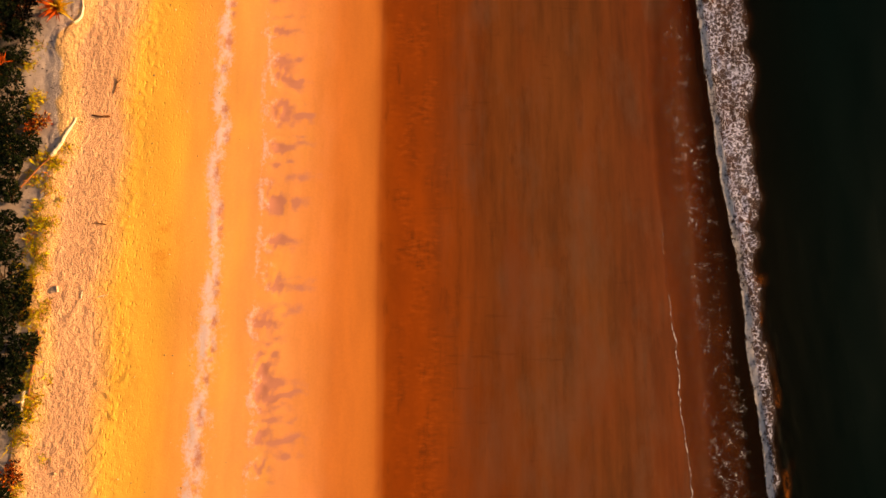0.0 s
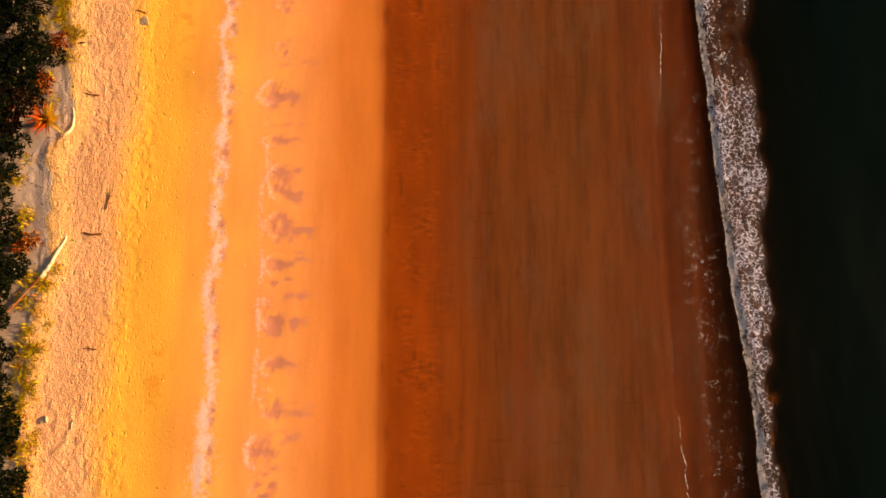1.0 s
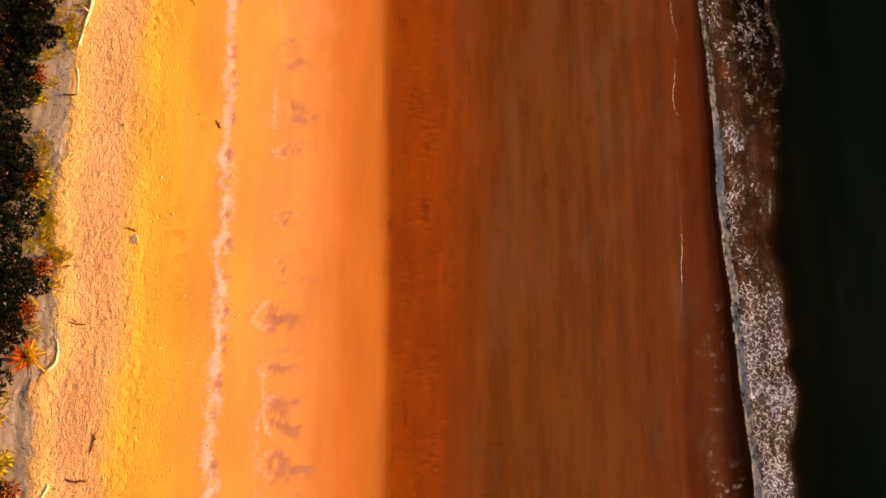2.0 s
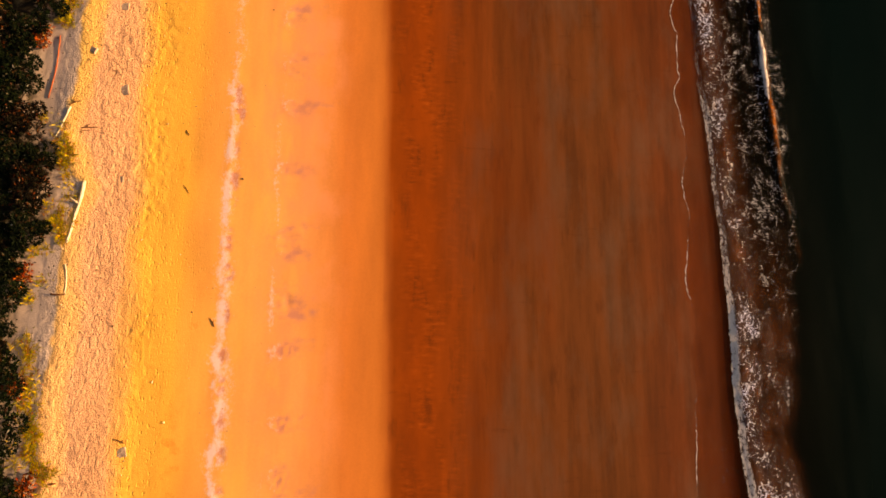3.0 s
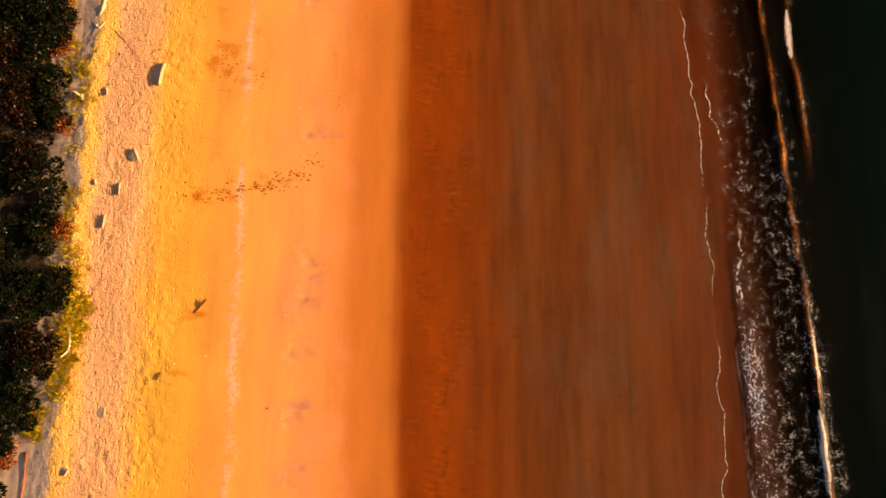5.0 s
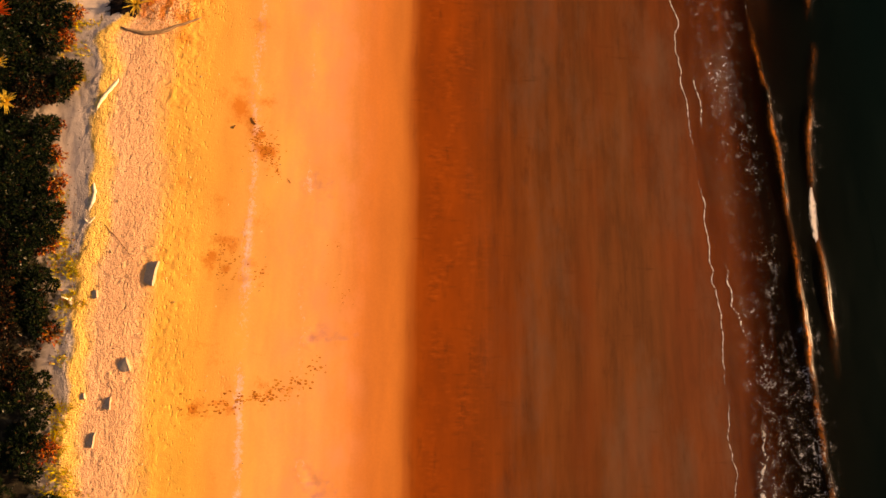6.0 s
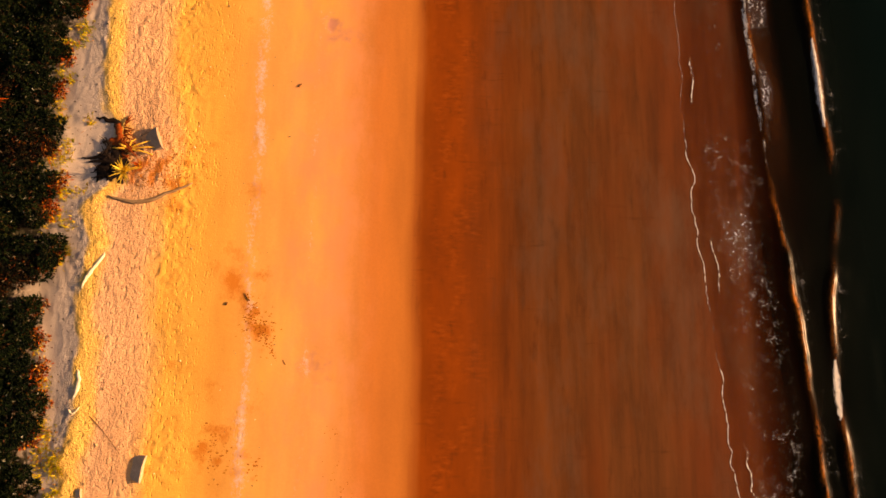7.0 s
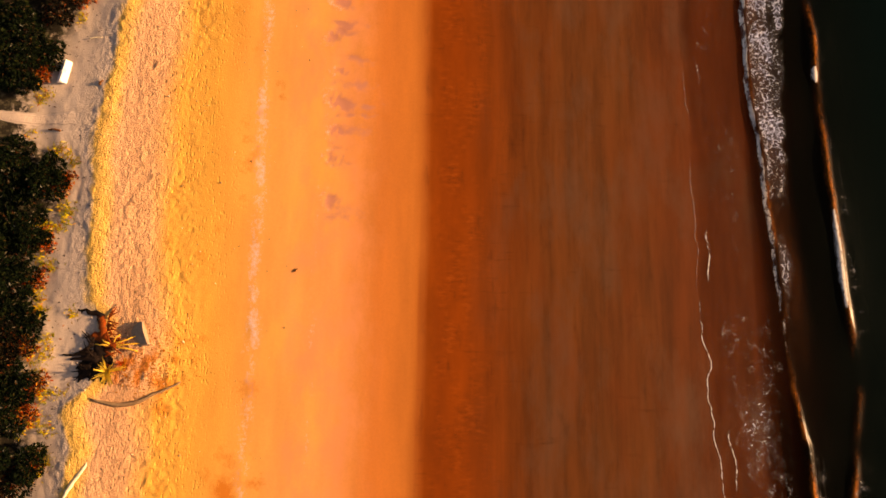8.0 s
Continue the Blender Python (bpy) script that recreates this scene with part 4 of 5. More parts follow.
def shrub(radius, high, leaves, material, seed):
    """A shrub: stems that fork from the ground, and a crown of small leaves in uneven clumps."""
    rng = random.Random(seed)
    root = new("shrub")
    clumps, bm = [], bmesh.new()
    for k in range(11):
        a, r = rng.uniform(0, 6.283), radius * math.sqrt(rng.random())
        h = high * (1 - 0.55 * (r / radius) ** 2) * rng.uniform(0.65, 1.05)
        c = Vector((r * math.cos(a), r * math.sin(a), h))
        clumps.append((c, radius * rng.uniform(0.22, 0.42)))
        tube(bm, bent([(0, 0, -0.1), (c.x * 0.4, c.y * 0.4, h * 0.45), c * 0.97], 5, 0.02, seed + k), [0.035, 0.03, 0.022, 0.016, 0.008], 5, 0.1, k)
    part("trunk", bm, BARK, root)
    verts, faces = [], []
    for k in range(leaves):
        c, r = rng.choice(clumps)
        d = Vector((rng.gauss(0, 1), rng.gauss(0, 1), rng.gauss(0.15, 0.8))).normalized()
        p = c + Vector((d.x, d.y, d.z * 0.7)) * r * rng.uniform(0.45, 1.0) ** 0.6
        if p.z < 0.03:
            p.z = rng.uniform(0.03, 0.12)
        n = (Vector((0, 0, 1)) * 0.9 + Vector((rng.uniform(-1, 1), rng.uniform(-1, 1), rng.uniform(-0.4, 1))) * 0.8).normalized()
        ax = (d - n * d.dot(n) + Vector((rng.uniform(-0.3, 0.3), rng.uniform(-0.3, 0.3), 0))).normalized()
        leaf(verts, faces, p, ax, n, rng.uniform(0.09, 0.19), rng.uniform(0.045, 0.085))
    me = bpy.data.meshes.new("crown")
    me.from_pydata(verts, [], faces)
    me.materials.append(material)
    crown = new("crown", me)
    crown.parent = root
    return root


def build_scrub():
    kinds = [
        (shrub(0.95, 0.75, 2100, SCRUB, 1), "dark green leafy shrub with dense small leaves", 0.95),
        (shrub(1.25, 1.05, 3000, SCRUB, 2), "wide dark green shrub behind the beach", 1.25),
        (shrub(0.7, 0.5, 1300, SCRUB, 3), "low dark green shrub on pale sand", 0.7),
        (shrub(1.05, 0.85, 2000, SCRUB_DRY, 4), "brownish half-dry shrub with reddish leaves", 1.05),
        (shrub(0.42, 0.32, 300, SCRUB_RED, 5), "low shrub with red and orange dry leaves", 0.42),
    ]
    rng = random.Random(12)
    used = [False] * 5
    spots = []
    y = -10.5
    while y < 86:
        edge = float(scrub_x(np.array([y]))[0])
        row = 0
        x = edge
        while x > -22.6:
            k = rng.choices(range(4), (3, 2.2, 3, 1.3) if row == 0 else (3, 4, 0.8, 1.6))[0]
            r = kinds[k][2]
            px, py = x - r * (0.85 if row == 0 else rng.uniform(0.8, 1.0)), y + rng.uniform(-0.5, 0.5)
            x = px - r * 0.62
            row += 1
            near_path = abs(py - 75.45) < r * 0.85 + 0.2
            if near_path or px < -23.4 or rng.random() < (0.2 if py < 24 else 0.03 if row == 1 else 0.12 if py < 52 else 0.04):
                continue
            spots.append((k, px, py))
            if py > 46 and row > 1:
                spots.append((2 if rng.random() < 0.6 else 0, px + rng.uniform(0.3, 0.8), py + rng.uniform(0.4, 0.9)))
            if row == 1 and rng.random() < (0.6 if py > 44 else 0.25):
                spots.append((4, px + r * rng.uniform(0.6, 0.95), py + rng.uniform(-0.6, 0.6)))
        y += rng.uniform(1.2, 1.55)
    for k, px, py in spots:
        ob, label, r = kinds[k]
        m = pose(px, py, land_at(px, py), 0, 0, rng.uniform(0, 360))
        if used[k]:
            copy_thing(ob, m)
        else:
            used[k] = True
            tagged(ob, label, "shrub", "shrubs behind the beach")
            ob.matrix_world = m


build_scrub()


def build_inland_scrub():
    """The scrub goes on inland: leaf clumps over low mounds, too many to count."""
    rng = random.Random(31)
    verts, faces = [], []
    for _ in range(1500):
        cx, cy = rng.uniform(-48, -23.2), rng.uniform(-30, 110)
        z, r = land_at(cx, cy), rng.uniform(0.8, 1.7)
        for k in range(46):
            d = Vector((rng.gauss(0, 1), rng.gauss(0, 1), abs(rng.gauss(0.2, 0.8)))).normalized()
            n = (d + Vector((0, 0, 0.8))).normalized()
            ax = Vector((rng.uniform(-1, 1), rng.uniform(-1, 1), 0)).normalized()
            leaf(verts, faces, Vector((cx, cy, z)) + Vector((d.x * r, d.y * r, d.z * r * 0.7)), (ax - n * ax.dot(n)).normalized(), n, rng.uniform(0.25, 0.5), rng.uniform(0.15, 0.3))
    me = bpy.data.meshes.new("inland_scrub")
    me.from_pydata(verts, [], faces)
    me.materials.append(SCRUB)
    tagged(new("inland_scrub", me), "dark dense scrub reaching inland", "scrub", kind="stuff")


build_inland_scrub()


def build_grass():
    """Yellowed creeping grass along the edge of the scrub."""
    rng = random.Random(5)
    verts, faces = [], []
    y = -10.5
    while y < 85.5:
        y += rng.expovariate(1) * 0.10
        edge, c = float(scrub_x(np.array([y]))[0]), float(crest_x(np.array([y]))[0])
        lush = 0.5 + 0.5 * float(vnoise(np.array([y / 3.0]), np.array([0.0]), 71)[0])
        if 32.4 < y < 37 or rng.random() > ((0.95 if y > 19 else 0.45) if lush > 0.55 else 0.2) * (1.0 if y < 46 else 0.25) or abs(y - 75.45) < 0.6:
            continue
        x = edge + (rng.uniform(-0.2, 1.0) if 20.5 < y < 26.5 else rng.gauss(0.2, 0.3))
        z = land_at(x, y)
        for k in range(rng.randrange(24, 55) * (2 if 19 < y < 45 and lush > 0.6 else 1)):
            a, ln = rng.uniform(0, 6.283), rng.uniform(0.09, 0.24)
            o = Vector((x + rng.gauss(0, 0.17), y + rng.gauss(0, 0.17), z - 0.02))
            d = Vector((math.cos(a) * 0.7, math.sin(a) * 0.7, rng.uniform(0.3, 1.0)))
            w = Vector((-math.sin(a), math.cos(a), 0)) * rng.uniform(0.014, 0.03)
            b = len(verts)
            verts += [o - w, o + w, o + d * ln * 0.6 + w * 0.8, o + d * ln * 0.6 - w * 0.8, o + d * ln + Vector((math.cos(a), math.sin(a), -0.5)) * ln * 0.3]
            faces += [(b, b + 1, b + 2, b + 3), (b + 3, b + 2, b + 4)]
    # bright tufts that hang over the rim of the berm
    for cy, spread, count in ((-4.5, 0.7, 14), (0.5, 0.5, 14), (2.2, 0.7, 20), (3.8, 0.5, 12), (17.6, 0.5, 16), (18.8, 0.6, 24), (20.6, 0.5, 10), (22.3, 0.4, 8), (27.6, 0.6, 20), (30.6, 0.5, 18), (38.6, 0.5, 14), (39.8, 0.6, 20), (41.2, 0.4, 12), (43.2, 0.6, 10), (45.6, 0.5, 12), (47.0, 0.4, 6), (51.2, 0.5, 8), (53.0, 0.3, 6), (73.6, 0.3, 5)):
        for _ in range(count):
            y = rng.gauss(cy, spread)
            x = min(float(crest_x(np.array([y]))[0]), float(scrub_x(np.array([y]))[0]) + 0.5) + rng.gauss(-0.05, 0.2)
            z = land_at(x, y)
            for k in range(rng.randrange(12, 30)):
                a, ln = rng.gauss(0.0, 1.1), rng.uniform(0.10, 0.34)
                o = Vector((x + rng.gauss(0, 0.1), y + rng.gauss(0, 0.1), z - 0.02))
                d = Vector((math.cos(a) * 0.85, math.sin(a) * 0.85, rng.uniform(0.15, 0.8)))
                w = Vector((-math.sin(a), math.cos(a), 0)) * rng.uniform(0.012, 0.026)
                b = len(verts)
                verts += [o - w, o + w, o + d * ln * 0.6 + w * 0.8, o + d * ln * 0.6 - w * 0.8, o + d * ln + Vector((math.cos(a), math.sin(a), -0.5)) * ln * 0.3]
                faces += [(b, b + 1, b + 2, b + 3), (b + 3, b + 2, b + 4)]
    me = bpy.data.meshes.new("dune_grass")
    me.from_pydata(verts, [], faces)
    me.materials.append(GRASS)
    tagged(new("dune_grass", me), "yellowed dune grass at the edge of the scrub", "grass", kind="stuff")


build_grass()


def rosette(x, y, size, count, material, label, seed, z=0.0, lit_side=None):
    """A spiky plant: long narrow leaves that spring from one heart."""
    rng = random.Random(seed)
    lit_side = lit_side or material
    root = thing("spiky_plant", x, y, label, "plant", "spiky plants at the scrub edge", z)
    bm = bmesh.new()
    tube(bm, [(0, 0, -0.1 - z), (0, 0, size * 0.15), (0.02, 0, size * 0.3)], [size * 0.10, size * 0.09, size * 0.05], 8, 0.15, seed)
    part("heart", bm, BARK, root)
    shapes = []
    for k in range(4):
        verts, faces = [], []
        ln, w, droop = rng.uniform(0.8, 1.15), rng.uniform(0.04, 0.065), rng.uniform(0.2, 0.5)
        for i in range(6):
            t = i / 5
            px, pz, ww = ln * t, -droop * t * t * 0.8, w * (1 - t ** 1.6) * (0.7 + 0.6 * min(t * 3, 1)) + 0.003
            verts += [(px, -ww, pz + ww * 0.35), (px, 0, pz), (px, ww, pz + ww * 0.35)]
        for i in range(5):
            a = i * 3
            faces += [(a, a + 3, a + 4, a + 1), (a + 1, a + 4, a + 5, a + 2)]
        me = bpy.data.meshes.new("leaf")
        me.from_pydata(verts, [], faces)
        me.materials.append(lit_side if k > 1 else material)
        shapes.append(me)
    for k in range(count):
        turn, up = rng.uniform(0, 360), 12 + 72 * rng.random() ** 0.8
        # sunlight is put into colour: seaward leaves take the brighter material
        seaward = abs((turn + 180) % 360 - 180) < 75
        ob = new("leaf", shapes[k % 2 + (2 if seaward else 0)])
        ob.parent = root
        ob.matrix_local = pose(0, 0, size * rng.uniform(0.16, 0.32), 0, 0, turn) @ pose(0, 0, 0, rng.uniform(-25, 25), -up, 0) @ Matrix.Scale(size * rng.uniform(0.55, 0.9), 4)


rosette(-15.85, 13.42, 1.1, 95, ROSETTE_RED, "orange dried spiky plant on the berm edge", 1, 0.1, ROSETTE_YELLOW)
for x, y, size, count, material, label, z in (
    (-19.2, 37.2, 0.8, 40, ROSETTE, "orange spiky plant among dark shrubs", 0.7),
    (-20.35, 66.3, 0.9, 44, ROSETTE_YELLOW, "yellow spiky plant among dark shrubs", 0.75),
    (-20.3, 67.5, 0.8, 44, ROSETTE_RED, "red spiky plant among dark shrubs", 0.7),
    (-20.3, 63.6, 1.0, 60, ROSETTE_RED, "red spiky plant among dark shrubs", 0.75),
    (-20.1, 61.3, 0.8, 44, ROSETTE_YELLOW, "yellow spiky plant among dark shrubs", 0.75),
    (-19.6, 59.65, 0.8, 44, ROSETTE_YELLOW, "yellow spiky plant at the edge of dark shrubs", 0.7),
    (-17.8, 10.8, 0.6, 40, ROSETTE_RED, "dull red spiky plant among dark shrubs", 0.5),
):
    rosette(x, y, size, count, material, label, int(y), z)

# ---- driftwood and stones ----
log([(-15.66, 6.75), (-15.4, 7.2), (-15.1, 7.8), (-14.8, 8.5)], 0.12, BLEACHED, "bleached tapering driftwood log on the berm edge", seed=1, stubs=0, taper=0.35)
log([(-17.1, 5.0), (-16.35, 5.95), (-15.7, 6.7)], 0.045, RUSSET, "thin russet branch beside a bleached log", "driftwood_pole", 1, 2.0, 12, 0.8)
# added wood in place of the sunlit sand lip round the plant
log([(-15.3, 12.9), (-15.02, 13.2), (-14.95, 13.7), (-15.08, 14.15)], 0.075, BLEACHED, "curved driftwood standing in for a bright sand lip by a spiky plant", seed=2, stubs=0)
log([(-15.74, -3.0), (-15.78, -3.6), (-15.66, -4.2)], 0.09, BLEACHED, "short pale driftwood log at the scrub edge", seed=3, stubs=0)
log([(-15.42, -0.6), (-15.5, -1.9), (-15.56, -3.2)], 0.04, RUSSET, "long thin russet root along the berm edge", "driftwood_pole", 1, 0.8, 13, 0.7)
log([(-16.86, 36.3), (-16.85, 34.8), (-17.05, 33.3)], 0.026, wood_material("red_wood", (0.50, 0.13, 0.03), (0.28, 0.06, 0.015)), "long thin red-brown pole on pale sand", "driftwood_pole", 2, 0.8, 4, 0.7)
log([(-15.95, 32.85), (-16.17, 32.2), (-16.45, 31.5)], 0.055, BLEACHED, "short bleached driftwood log on the berm", seed=5, stubs=0)
log([(-15.0, 29.5), (-15.15, 28.4), (-15.45, 26.8)], 0.09, BLEACHED, "long pale driftwood log along the berm", seed=6, stubs=2)
log([(-15.4, 25.9), (-15.3, 25.3), (-15.29, 24.6)], 0.04, BLEACHED, "thin pale driftwood log along the berm", seed=7, stubs=0)
log([(-15.75, 41.3), (-15.6, 40.7), (-15.66, 40.2)], 0.10, BLEACHED, "short bleached driftwood log at the scrub edge", seed=8, stubs=1)
log([(-15.4, 61.2), (-15.72, 60.62), (-16.05, 60.05), (-16.2, 59.65)], 0.10, BLEACHED, "bleached driftwood log on the berm edge", seed=9, stubs=0, lift=-0.2, taper=0.8, belly=0.6)
# added crescent of wood where the berm edge catches the sun
log([(-15.98, 56.5), (-15.86, 55.95), (-15.96, 55.3), (-16.2, 54.75)], 0.13, BLEACHED, "driftwood crescent standing in for the bright berm edge", seed=10, stubs=0, lift=-0.55, taper=0.8, belly=0.8)
log([(-16.15, 54.75), (-15.95, 54.6), (-15.7, 54.85)], 0.05, BLEACHED, "short bleached fork of driftwood on the berm", seed=15, stubs=0, lift=0.2)
log([(-15.32, 54.56), (-14.7, 53.9), (-14.0, 53.06)], 0.014, TWIG, "long thin brown stick lying by a stone", "driftwood_pole", 0, 0.1, 16, 0.7)
log([(-16.4, 51.4), (-16.3, 51.1)], 0.09, BLEACHED, "short bleached driftwood stump", seed=11, stubs=1)

for x, y, wide, deep, high, turn, label in (
    (-13.35, 52.55, 1.05, 0.72, 0.2, -9, "large brown stone half buried in sand"),
    (-14.1, 48.6, 0.55, 0.78, 0.2, 22, "brown stone half buried in sand"),
    (-14.5, 47.15, 0.5, 0.4, 0.12, 0, "small brown stone half buried in sand"),
    (-15.0, 45.75, 0.6, 0.4, 0.13, -8, "small brown stone half buried in sand"),
    (-14.22, 37.83, 0.38, 0.45, 0.045, 0, "small rounded stone half buried in sand"),
    (-13.86, 33.75, 0.5, 0.5, 0.05, 10, "rounded brown stone half buried in sand"),
    (-13.6, 29.66, 0.3, 0.3, 0.045, 0, "small stone half buried in sand"),
    (-12.5, 18.3, 0.4, 0.45, 0.045, 15, "brown stone half buried in sand beside a twig"),
    (-15.45, 51.55, 0.35, 0.35, 0.13, 10, "small brown stone on the berm edge"),
    (-15.5, 47.4, 0.25, 0.35, 0.09, 15, "small stone on the berm edge"),
    (-15.15, 1.05, 0.28, 0.6, 0.11, 12, "small pointed stone half buried in sand"),
    (-15.35, 35.63, 0.28, 0.5, 0.13, -25, "dark stone half buried in sand"),
):
    slab(x, y, wide, deep, high, turn, label, int(y * 7 + 100), material=STONE if wide > 0.45 and y > 40 else BROWN_STONE)


# ---- uprooted stump ----
def build_stump():
    root = thing("uprooted_stump", -14.9, 65.5, "uprooted tree stump with pale splayed roots on sand", "driftwood")
    rng = random.Random(21)

    def limb(name, points, r0, r1, material, seed, label=""):
        line = bent(points, 9, r0 * 0.35, seed)
        bm = bmesh.new()
        tube(bm, line, [r0 + (r1 - r0) * k / 8 for k in range(9)], 7, 0.16, seed)
        part(name, bm, material, root, label)

    limb("trunk", [(-0.75, 0.55, 0.05), (-0.4, 0.5, 0.2), (0.05, 0.35, 0.22), (0.3, 0.3, 0.15)], 0.20, 0.16, REDDISH, 1, "short russet trunk")
    limb("trunk", [(-0.55, 1.3, 0.05), (-0.45, 0.9, 0.25), (-0.4, 0.4, 0.2)], 0.16, 0.12, REDDISH, 2)
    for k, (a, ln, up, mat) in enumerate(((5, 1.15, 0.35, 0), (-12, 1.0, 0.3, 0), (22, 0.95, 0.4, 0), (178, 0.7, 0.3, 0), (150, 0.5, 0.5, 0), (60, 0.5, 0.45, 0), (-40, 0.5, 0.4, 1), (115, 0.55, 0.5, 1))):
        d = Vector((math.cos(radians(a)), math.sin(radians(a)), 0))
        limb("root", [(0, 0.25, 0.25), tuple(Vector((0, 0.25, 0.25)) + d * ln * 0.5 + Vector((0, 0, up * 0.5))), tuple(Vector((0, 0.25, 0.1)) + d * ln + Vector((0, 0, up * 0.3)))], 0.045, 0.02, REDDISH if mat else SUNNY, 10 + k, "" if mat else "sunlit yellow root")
    # the dark root plate with earth still in it; its black also paints the hollow's shade
    bm = bmesh.new()
    bmesh.ops.create_icosphere(bm, subdivisions=4, radius=1.0)
    for v in bm.verts:
        c = Vector((v.co.x * 0.6, v.co.y * 0.95, v.co.z * 0.17))
        c += noise.noise_vector(c * 3.4) * 0.22 + noise.noise_vector(c * 8.0) * 0.12
        v.co = c + Vector((-0.58, -0.5, 0.02))
    part("root_plate", bm, SHADED_WOOD, root, "dark root plate")
    for k in range(14):
        a = radians(rng.uniform(110, 250))
        d = Vector((math.cos(a), math.sin(a), 0))
        b = Vector((-0.7, rng.uniform(-0.95, 0.7), 0.25))
        limb("root", [tuple(b), tuple(b + d * 0.3 + Vector((0, 0, 0.05))), tuple(b + d * rng.uniform(0.4, 0.75) + Vector((0, 0, rng.uniform(-0.15, 0.1))))], 0.05, 0.012, SHADED_WOOD, 40 + k, "thin dark root")
    # thick dark roots that also stand in for the stump's pointed shadow
    for k, (y0, x1, y1) in enumerate(((1.35, -1.6, 1.6), (-0.2, -1.85, -0.15), (-0.35, -1.6, -0.3), (0.3, -1.1, 0.55))):
        limb("root", [(-0.5, y0, 0.1), ((x1 - 0.5) / 2, (y0 + y1) / 2 + 0.05, 0.14), (x1, y1, 0.05)], 0.17, 0.015, SHADED_WOOD, 90 + k, "thick dark root along the stump's shadow")
    for k in range(22):
        a = radians(rng.uniform(-60, 70))
        d = Vector((math.cos(a), math.sin(a), 0))
        b = Vector((-0.25, rng.uniform(-0.5, 1.3), 0.2))
        limb("root", [tuple(b), tuple(b + d * 0.25 + Vector((0, 0, 0.12))), tuple(b + d * rng.uniform(0.3, 0.6))], 0.04, 0.012, REDDISH, 60 + k)
    # a tall broken stub that throws its shade inland
    limb("broken_stub", [(-0.35, 0.0, -0.05), (-0.4, -0.05, 0.12), (-0.42, -0.1, 0.2)], 0.16, 0.05, SHADED_WOOD, 80, "dark broken stub")
    limb("broken_stub", [(-0.3, -0.45, -0.05), (-0.35, -0.4, 0.2), (-0.38, -0.45, 0.3)], 0.12, 0.04, SHADED_WOOD, 81, "dark broken stub")
    limb("broken_stub", [(-0.6, 1.15, -0.05), (-0.62, 1.2, 0.18), (-0.6, 1.25, 0.28)], 0.10, 0.04, SHADED_WOOD, 82, "dark broken stub")
    root.matrix_world = root.matrix_world @ Matrix.Diagonal((1.08, 1.08, 0.55, 1))


build_stump()
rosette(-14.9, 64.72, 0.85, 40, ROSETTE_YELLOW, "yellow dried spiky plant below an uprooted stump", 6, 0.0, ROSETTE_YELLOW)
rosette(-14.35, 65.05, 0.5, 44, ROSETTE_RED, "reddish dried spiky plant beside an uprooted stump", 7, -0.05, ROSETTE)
slab(-13.95, 66.15, 1.0, 0.8, 0.27, 20, "large dark stone leaning by an uprooted stump", 77, 1.0, stone_material("dark_stone", 0.7))
log([(-15.5, 63.62), (-14.6, 63.42), (-13.7, 63.55), (-12.9, 63.92), (-12.05, 64.32)], 0.12, wood_material("grey_wood", (0.34, 0.22, 0.12), (0.18, 0.11, 0.06)), "long grey-brown branch lying below an uprooted stump", seed=14, stubs=0, lift=0.2, taper=0.55, belly=0.7)


# ---- small finds ----
def twig(x, y, length, turn, radius, label, seed, material=TWIG, forks=1):
    root = thing("twig", x, y, label, "stick", "twigs on the sand", 0.0, turn)
    rng = random.Random(seed)
    bm = bmesh.new()
    tube(bm, bent([(-length / 2, 0, radius * 0.6), (0, length * rng.uniform(-0.1, 0.1), radius * 1.2), (length / 2, 0, radius * 0.8)], 7, radius * 0.4, seed), [radius * (1 - 0.08 * k) for k in range(7)], 6, 0.15, seed)
    part("stem", bm, material, root)
    for k in range(forks):
        a = rng.choice((-1, 1)) * rng.uniform(0.5, 1.1)
        p = Vector((rng.uniform(-0.2, 0.2) * length, 0, radius))
        d = Vector((math.cos(a), math.sin(a), 0.15)) * length * rng.uniform(0.3, 0.5)
        bm = bmesh.new()
        tube(bm, [p, p + d * 0.5, p + d], [radius * 0.7, radius * 0.5, radius * 0.25], 5, 0.15, k)
        part("fork", bm, material, root)


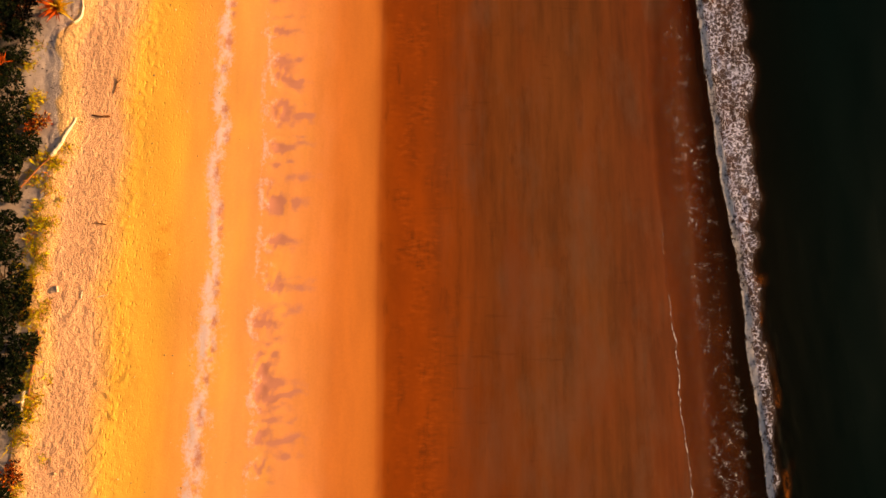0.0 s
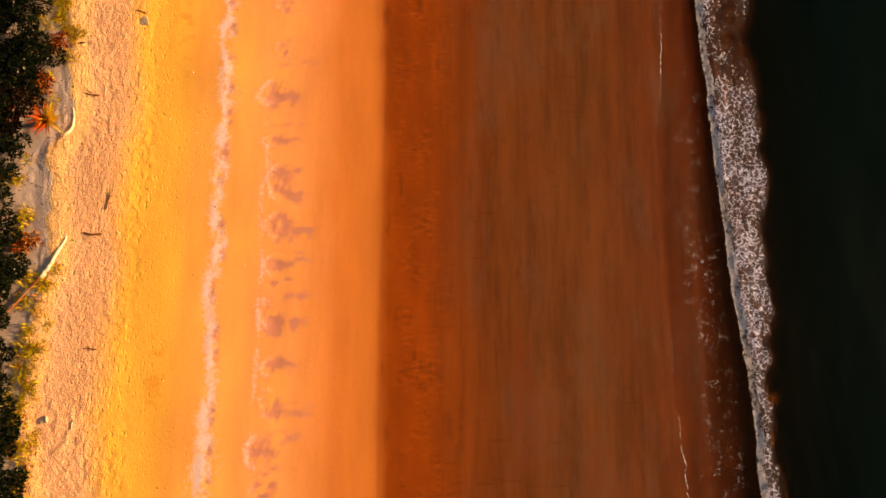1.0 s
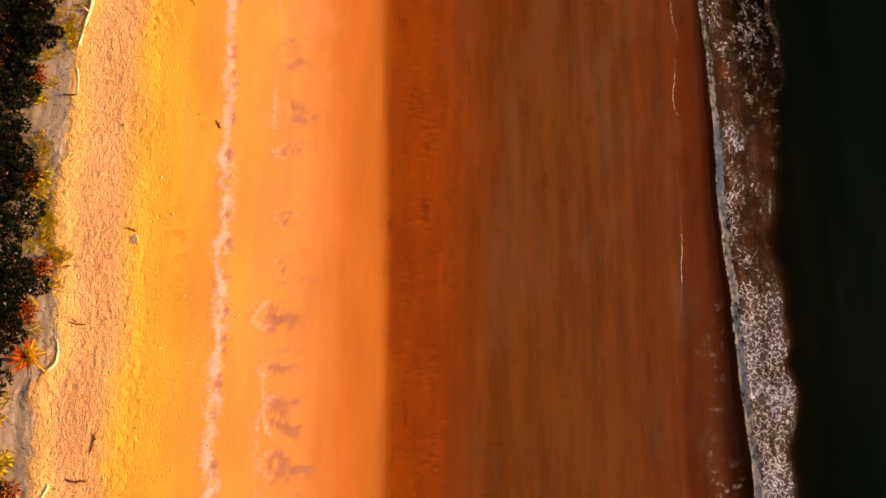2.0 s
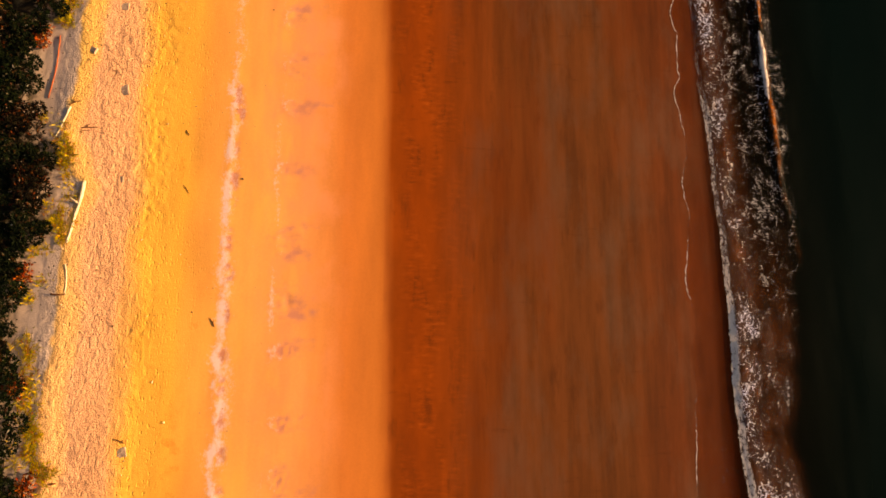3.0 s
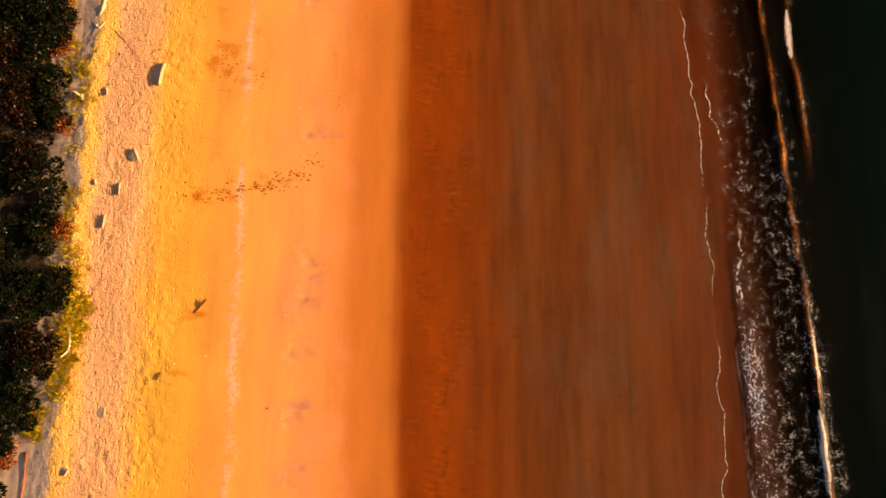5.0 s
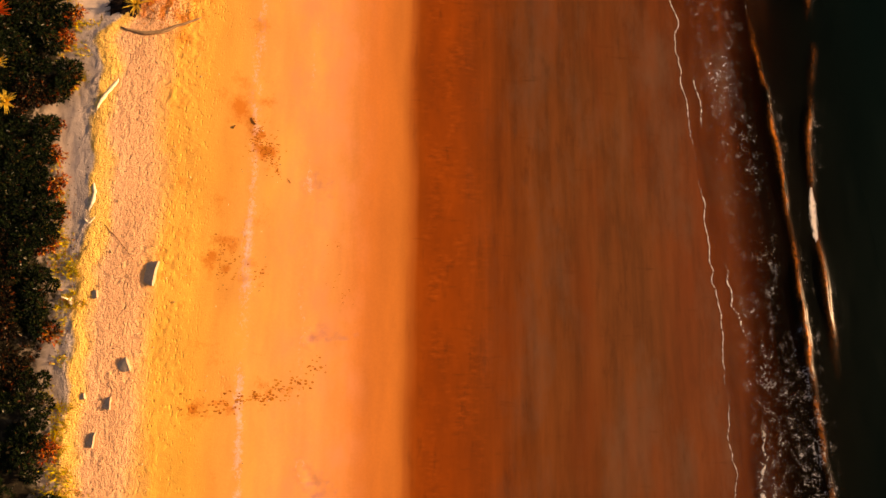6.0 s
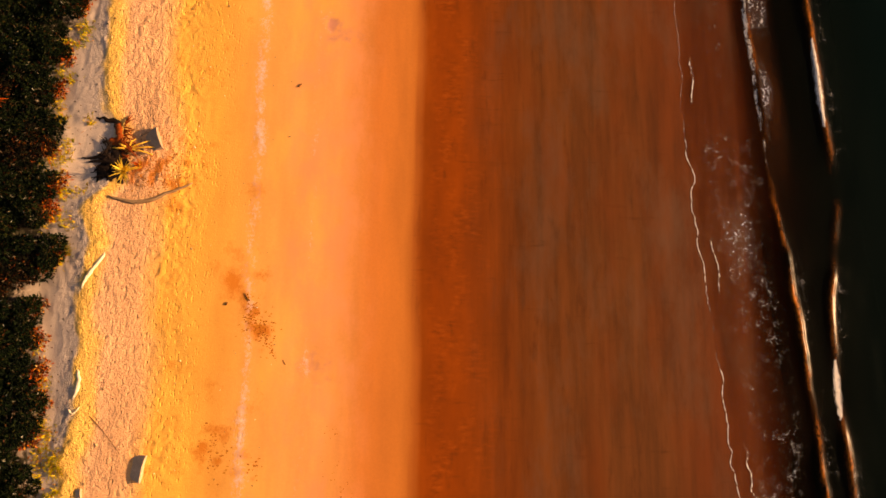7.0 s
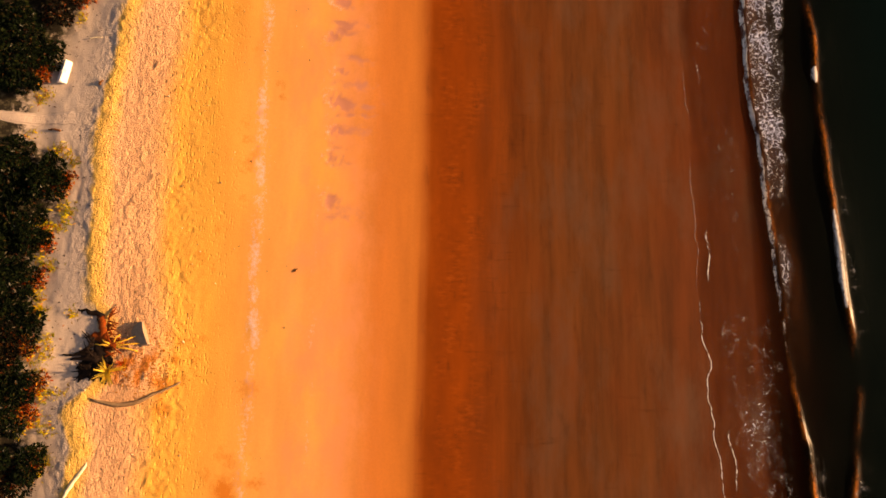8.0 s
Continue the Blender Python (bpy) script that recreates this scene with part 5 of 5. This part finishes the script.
for k, (x, y, ln, turn, r, forks, pale) in enumerate((
    (-13.78, 8.68, 0.75, 175, 0.05, 0, 0), (-12.6, 18.75, 0.5, 165, 0.022, 1, 0), (-14.4, 14.85, 0.8, 170, 0.035, 1, 0), (-13.3, 10.1, 0.75, 82, 0.02, 3, 0),
    (-13.48, 3.87, 0.55, 175, 0.03, 1, 0), (-13.9, 0.9, 0.4, 85, 0.025, 0, 1), (-13.1, 0.82, 0.4, 15, 0.025, 0, 1), (-9.3, 23.55, 0.4, 120, 0.022, 1, 0), (-10.8, 29.3, 0.45, 125, 0.013, 1, 0),
    (-10.95, 31.9, 0.26, 120, 0.022, 2, 0), (-10.55, 42.2, 0.75, 50, 0.028, 3, 0), (-11.97, 39.3, 0.32, 60, 0.035, 1, 0), (-15.1, 31.95, 0.8, 2, 0.035, 1, 0), (-15.55, 24.64, 0.6, 1, 0.04, 0, 0),
    (-10.25, 59.15, 0.14, 60, 0.035, 0, 0), (-9.42, 59.45, 0.4, 125, 0.022, 0, 0), (-7.75, 56.75, 0.25, 125, 0.014, 0, 0), (-7.72, 69.06, 0.2, 50, 0.035, 0, 0), (-17.55, 48.05, 1.1, 70, 0.025, 3, 1),
    (-17.05, 79.25, 0.6, 8, 0.035, 0, 1), (-16.55, 77.1, 0.25, 60, 0.06, 0, 0), (-18.35, 74.9, 0.5, 175, 0.05, 0, 0), (-15.9, 38.4, 0.5, 30, 0.03, 1, 0), (-15.75, 33.05, 0.55, 20, 0.03, 2, 0), (-15.35, 31.75, 0.7, 8, 0.018, 1, 0), (-14.9, 17.15, 0.2, 10, 0.05, 0, 0))):
    twig(x, y, ln, turn, r, "pale bleached twig on the sand" if pale else "dark twig lying on the sand", k, BLEACHED if pale else TWIG, forks)


def flakes(name, label, spots, material, seed, low=0.03, high=0.09):
    """Dry scraps strewn over the sand, one sheet of many small pieces."""
    rng = random.Random(seed)
    verts, faces = [], []
    for x, y in spots:
        z, a, r = land_at(x, y) + 0.004, rng.uniform(0, 6.283), rng.uniform(low, high)
        b, n = len(verts), 6
        ring = [(x + r * rng.uniform(0.5, 1.2) * math.cos(a + 6.283 * k / n), y + r * 0.6 * rng.uniform(0.5, 1.2) * math.sin(a + 6.283 * k / n), z + rng.uniform(0.0, 0.008)) for k in range(n)]
        verts += ring + [(x, y, z + r * rng.uniform(0.03, 0.1))]
        faces += [(b + k, b + (k + 1) % n, b + n) for k in range(n)]
    me = bpy.data.meshes.new(name)
    me.from_pydata(verts, [], faces)
    me.materials.append(material)
    return tagged(new(name, me), label, "seaweed", kind="stuff")


def strewn(path, count, spread, seed):
    rng = random.Random(seed)
    out = []
    for _ in range(count):
        t = rng.random() * (len(path) - 1)
        i = int(t)
        (ax, ay), (bx, by) = path[i], path[i + 1]
        out.append((ax + (bx - ax) * (t - i) + rng.gauss(0, spread), ay + (by - ay) * (t - i) + rng.gauss(0, spread)))
    return out


flakes("seaweed_wrack", "thin band of brown seaweed scraps across the sand", strewn([(-11.8, 46.9), (-10.2, 47.1), (-8.3, 47.4), (-7.2, 48.0), (-6.0, 48.9)], 130, 0.24, 1) + strewn([(-9.9, 47.2), (-6.6, 47.9)], 60, 0.2, 2), WRACK, 1)
flakes("seaweed_wrack", "triangular patch of brown seaweed scraps", strewn([(-9.5, 59.5), (-9.0, 58.4), (-8.2, 56.9)], 110, 0.13, 3) + strewn([(-9.3, 58.8), (-8.6, 57.9)], 140, 0.3, 4), WRACK, 2, 0.02, 0.07)
flakes("seaweed_wrack", "scattered brown seaweed scraps on dry sand", strewn([(-10.6, 53.9), (-10.0, 52.6)], 80, 0.35, 5) + strewn([(-8.9, 53.2), (-8.6, 52.0)], 16, 0.2, 6), WRACK, 3, 0.02, 0.07)
flakes("seaweed_wrack", "loose line of dark scraps on smooth sand", strewn([(-5.7, 54.2), (-5.4, 52.5), (-4.9, 51.0)], 34, 0.3, 7), WRACK, 4, 0.015, 0.045)


def scattered(cx, cy, rx, ry, count, seed):
    rng = random.Random(seed)
    return [(rng.gauss(cx, rx), rng.gauss(cy, ry)) for _ in range(count)]


flakes("seaweed_wrack", "rusty plant scraps strewn below an uprooted stump", scattered(-13.4, 64.75, 0.75, 0.55, 420, 11) + scattered(-12.9, 65.7, 0.6, 0.5, 90, 12), WRACK, 5, 0.02, 0.06)


def build_litter():
    rng = random.Random(15)
    spots = []
    while len(spots) < 800:
        y = rng.uniform(-10, 85)
        edge = float(scrub_x(np.array([y]))[0])
        x = edge + rng.gauss(0.5, 0.65)
        if abs(y - 75.45) > 0.5 and x < float(crest_x(np.array([y]))[0]) + 0.1:
            spots.append((x, y))
    tagged(flakes("leaf_litter", "dry brown and reddish leaf litter beside the scrub", spots, SCRUB_DRY, 9, 0.015, 0.055), category="leaf litter")


build_litter()


def build_pebbles():
    rng = random.Random(8)
    base = bmesh.new()
    bmesh.ops.create_icosphere(base, subdivisions=1, radius=1.0)
    bv, bf = [v.co.copy() for v in base.verts], [tuple(v.index for v in f.verts) for f in base.faces]
    base.free()
    verts, faces = [], []
    for _ in range(1500):
        y = rng.uniform(-10, 85)
        x = float(crest_x(np.array([y]))[0]) + (abs(rng.gauss(0, 1)) * 2.2 if rng.random() < 0.75 else rng.uniform(0, 8.5))
        r = rng.uniform(0.015, 0.04) * (1.5 if rng.random() < 0.06 else 1)
        z, b, turn = land_at(x, y), len(verts), Euler((rng.random() * 6, rng.random() * 6, rng.random() * 6)).to_matrix()
        sx, sy, sz = rng.uniform(0.8, 1.4), rng.uniform(0.7, 1.1), rng.uniform(0.5, 0.8)
        verts += [turn @ Vector((v.x * sx * r, v.y * sy * r, v.z * sz * r)) + Vector((x, y, z + r * 0.3)) for v in bv]
        faces += [tuple(i + b for i in f) for f in bf]
    me = bpy.data.meshes.new("pebbles")
    me.from_pydata(verts, [], faces)
    me.materials.append(PEBBLE)
    tagged(new("pebbles", me), "small pebbles and shell bits strewn over dry sand", "pebbles", kind="stuff")


build_pebbles()


def build_box():
    root = thing("white_box", -18.12, 77.57, "white plastic box tipped on pale sand near shrubs", "box")
    root.matrix_world = root.matrix_world @ pose(0, 0, 0.02, 0, 0, -9) @ pose(0, 0, 0, 0, -38, 0)

    def block(name, size, at, label=""):
        bm = bmesh.new()
        bmesh.ops.create_cube(bm, size=1.0, matrix=Matrix.Translation(at) @ Matrix.Diagonal((*size, 1)))
        bmesh.ops.bevel(bm, geom=bm.edges[:], offset=0.02, segments=2, affect="EDGES")
        part(name, bm, WHITE, root, label, True)

    block("body", (0.30, 1.02, 0.26), (0, 0, 0.12))
    block("lid", (0.34, 1.08, 0.05), (0, 0, 0.27))
    block("handle", (0.05, 0.22, 0.04), (0.172, 0, 0.17))


build_box()
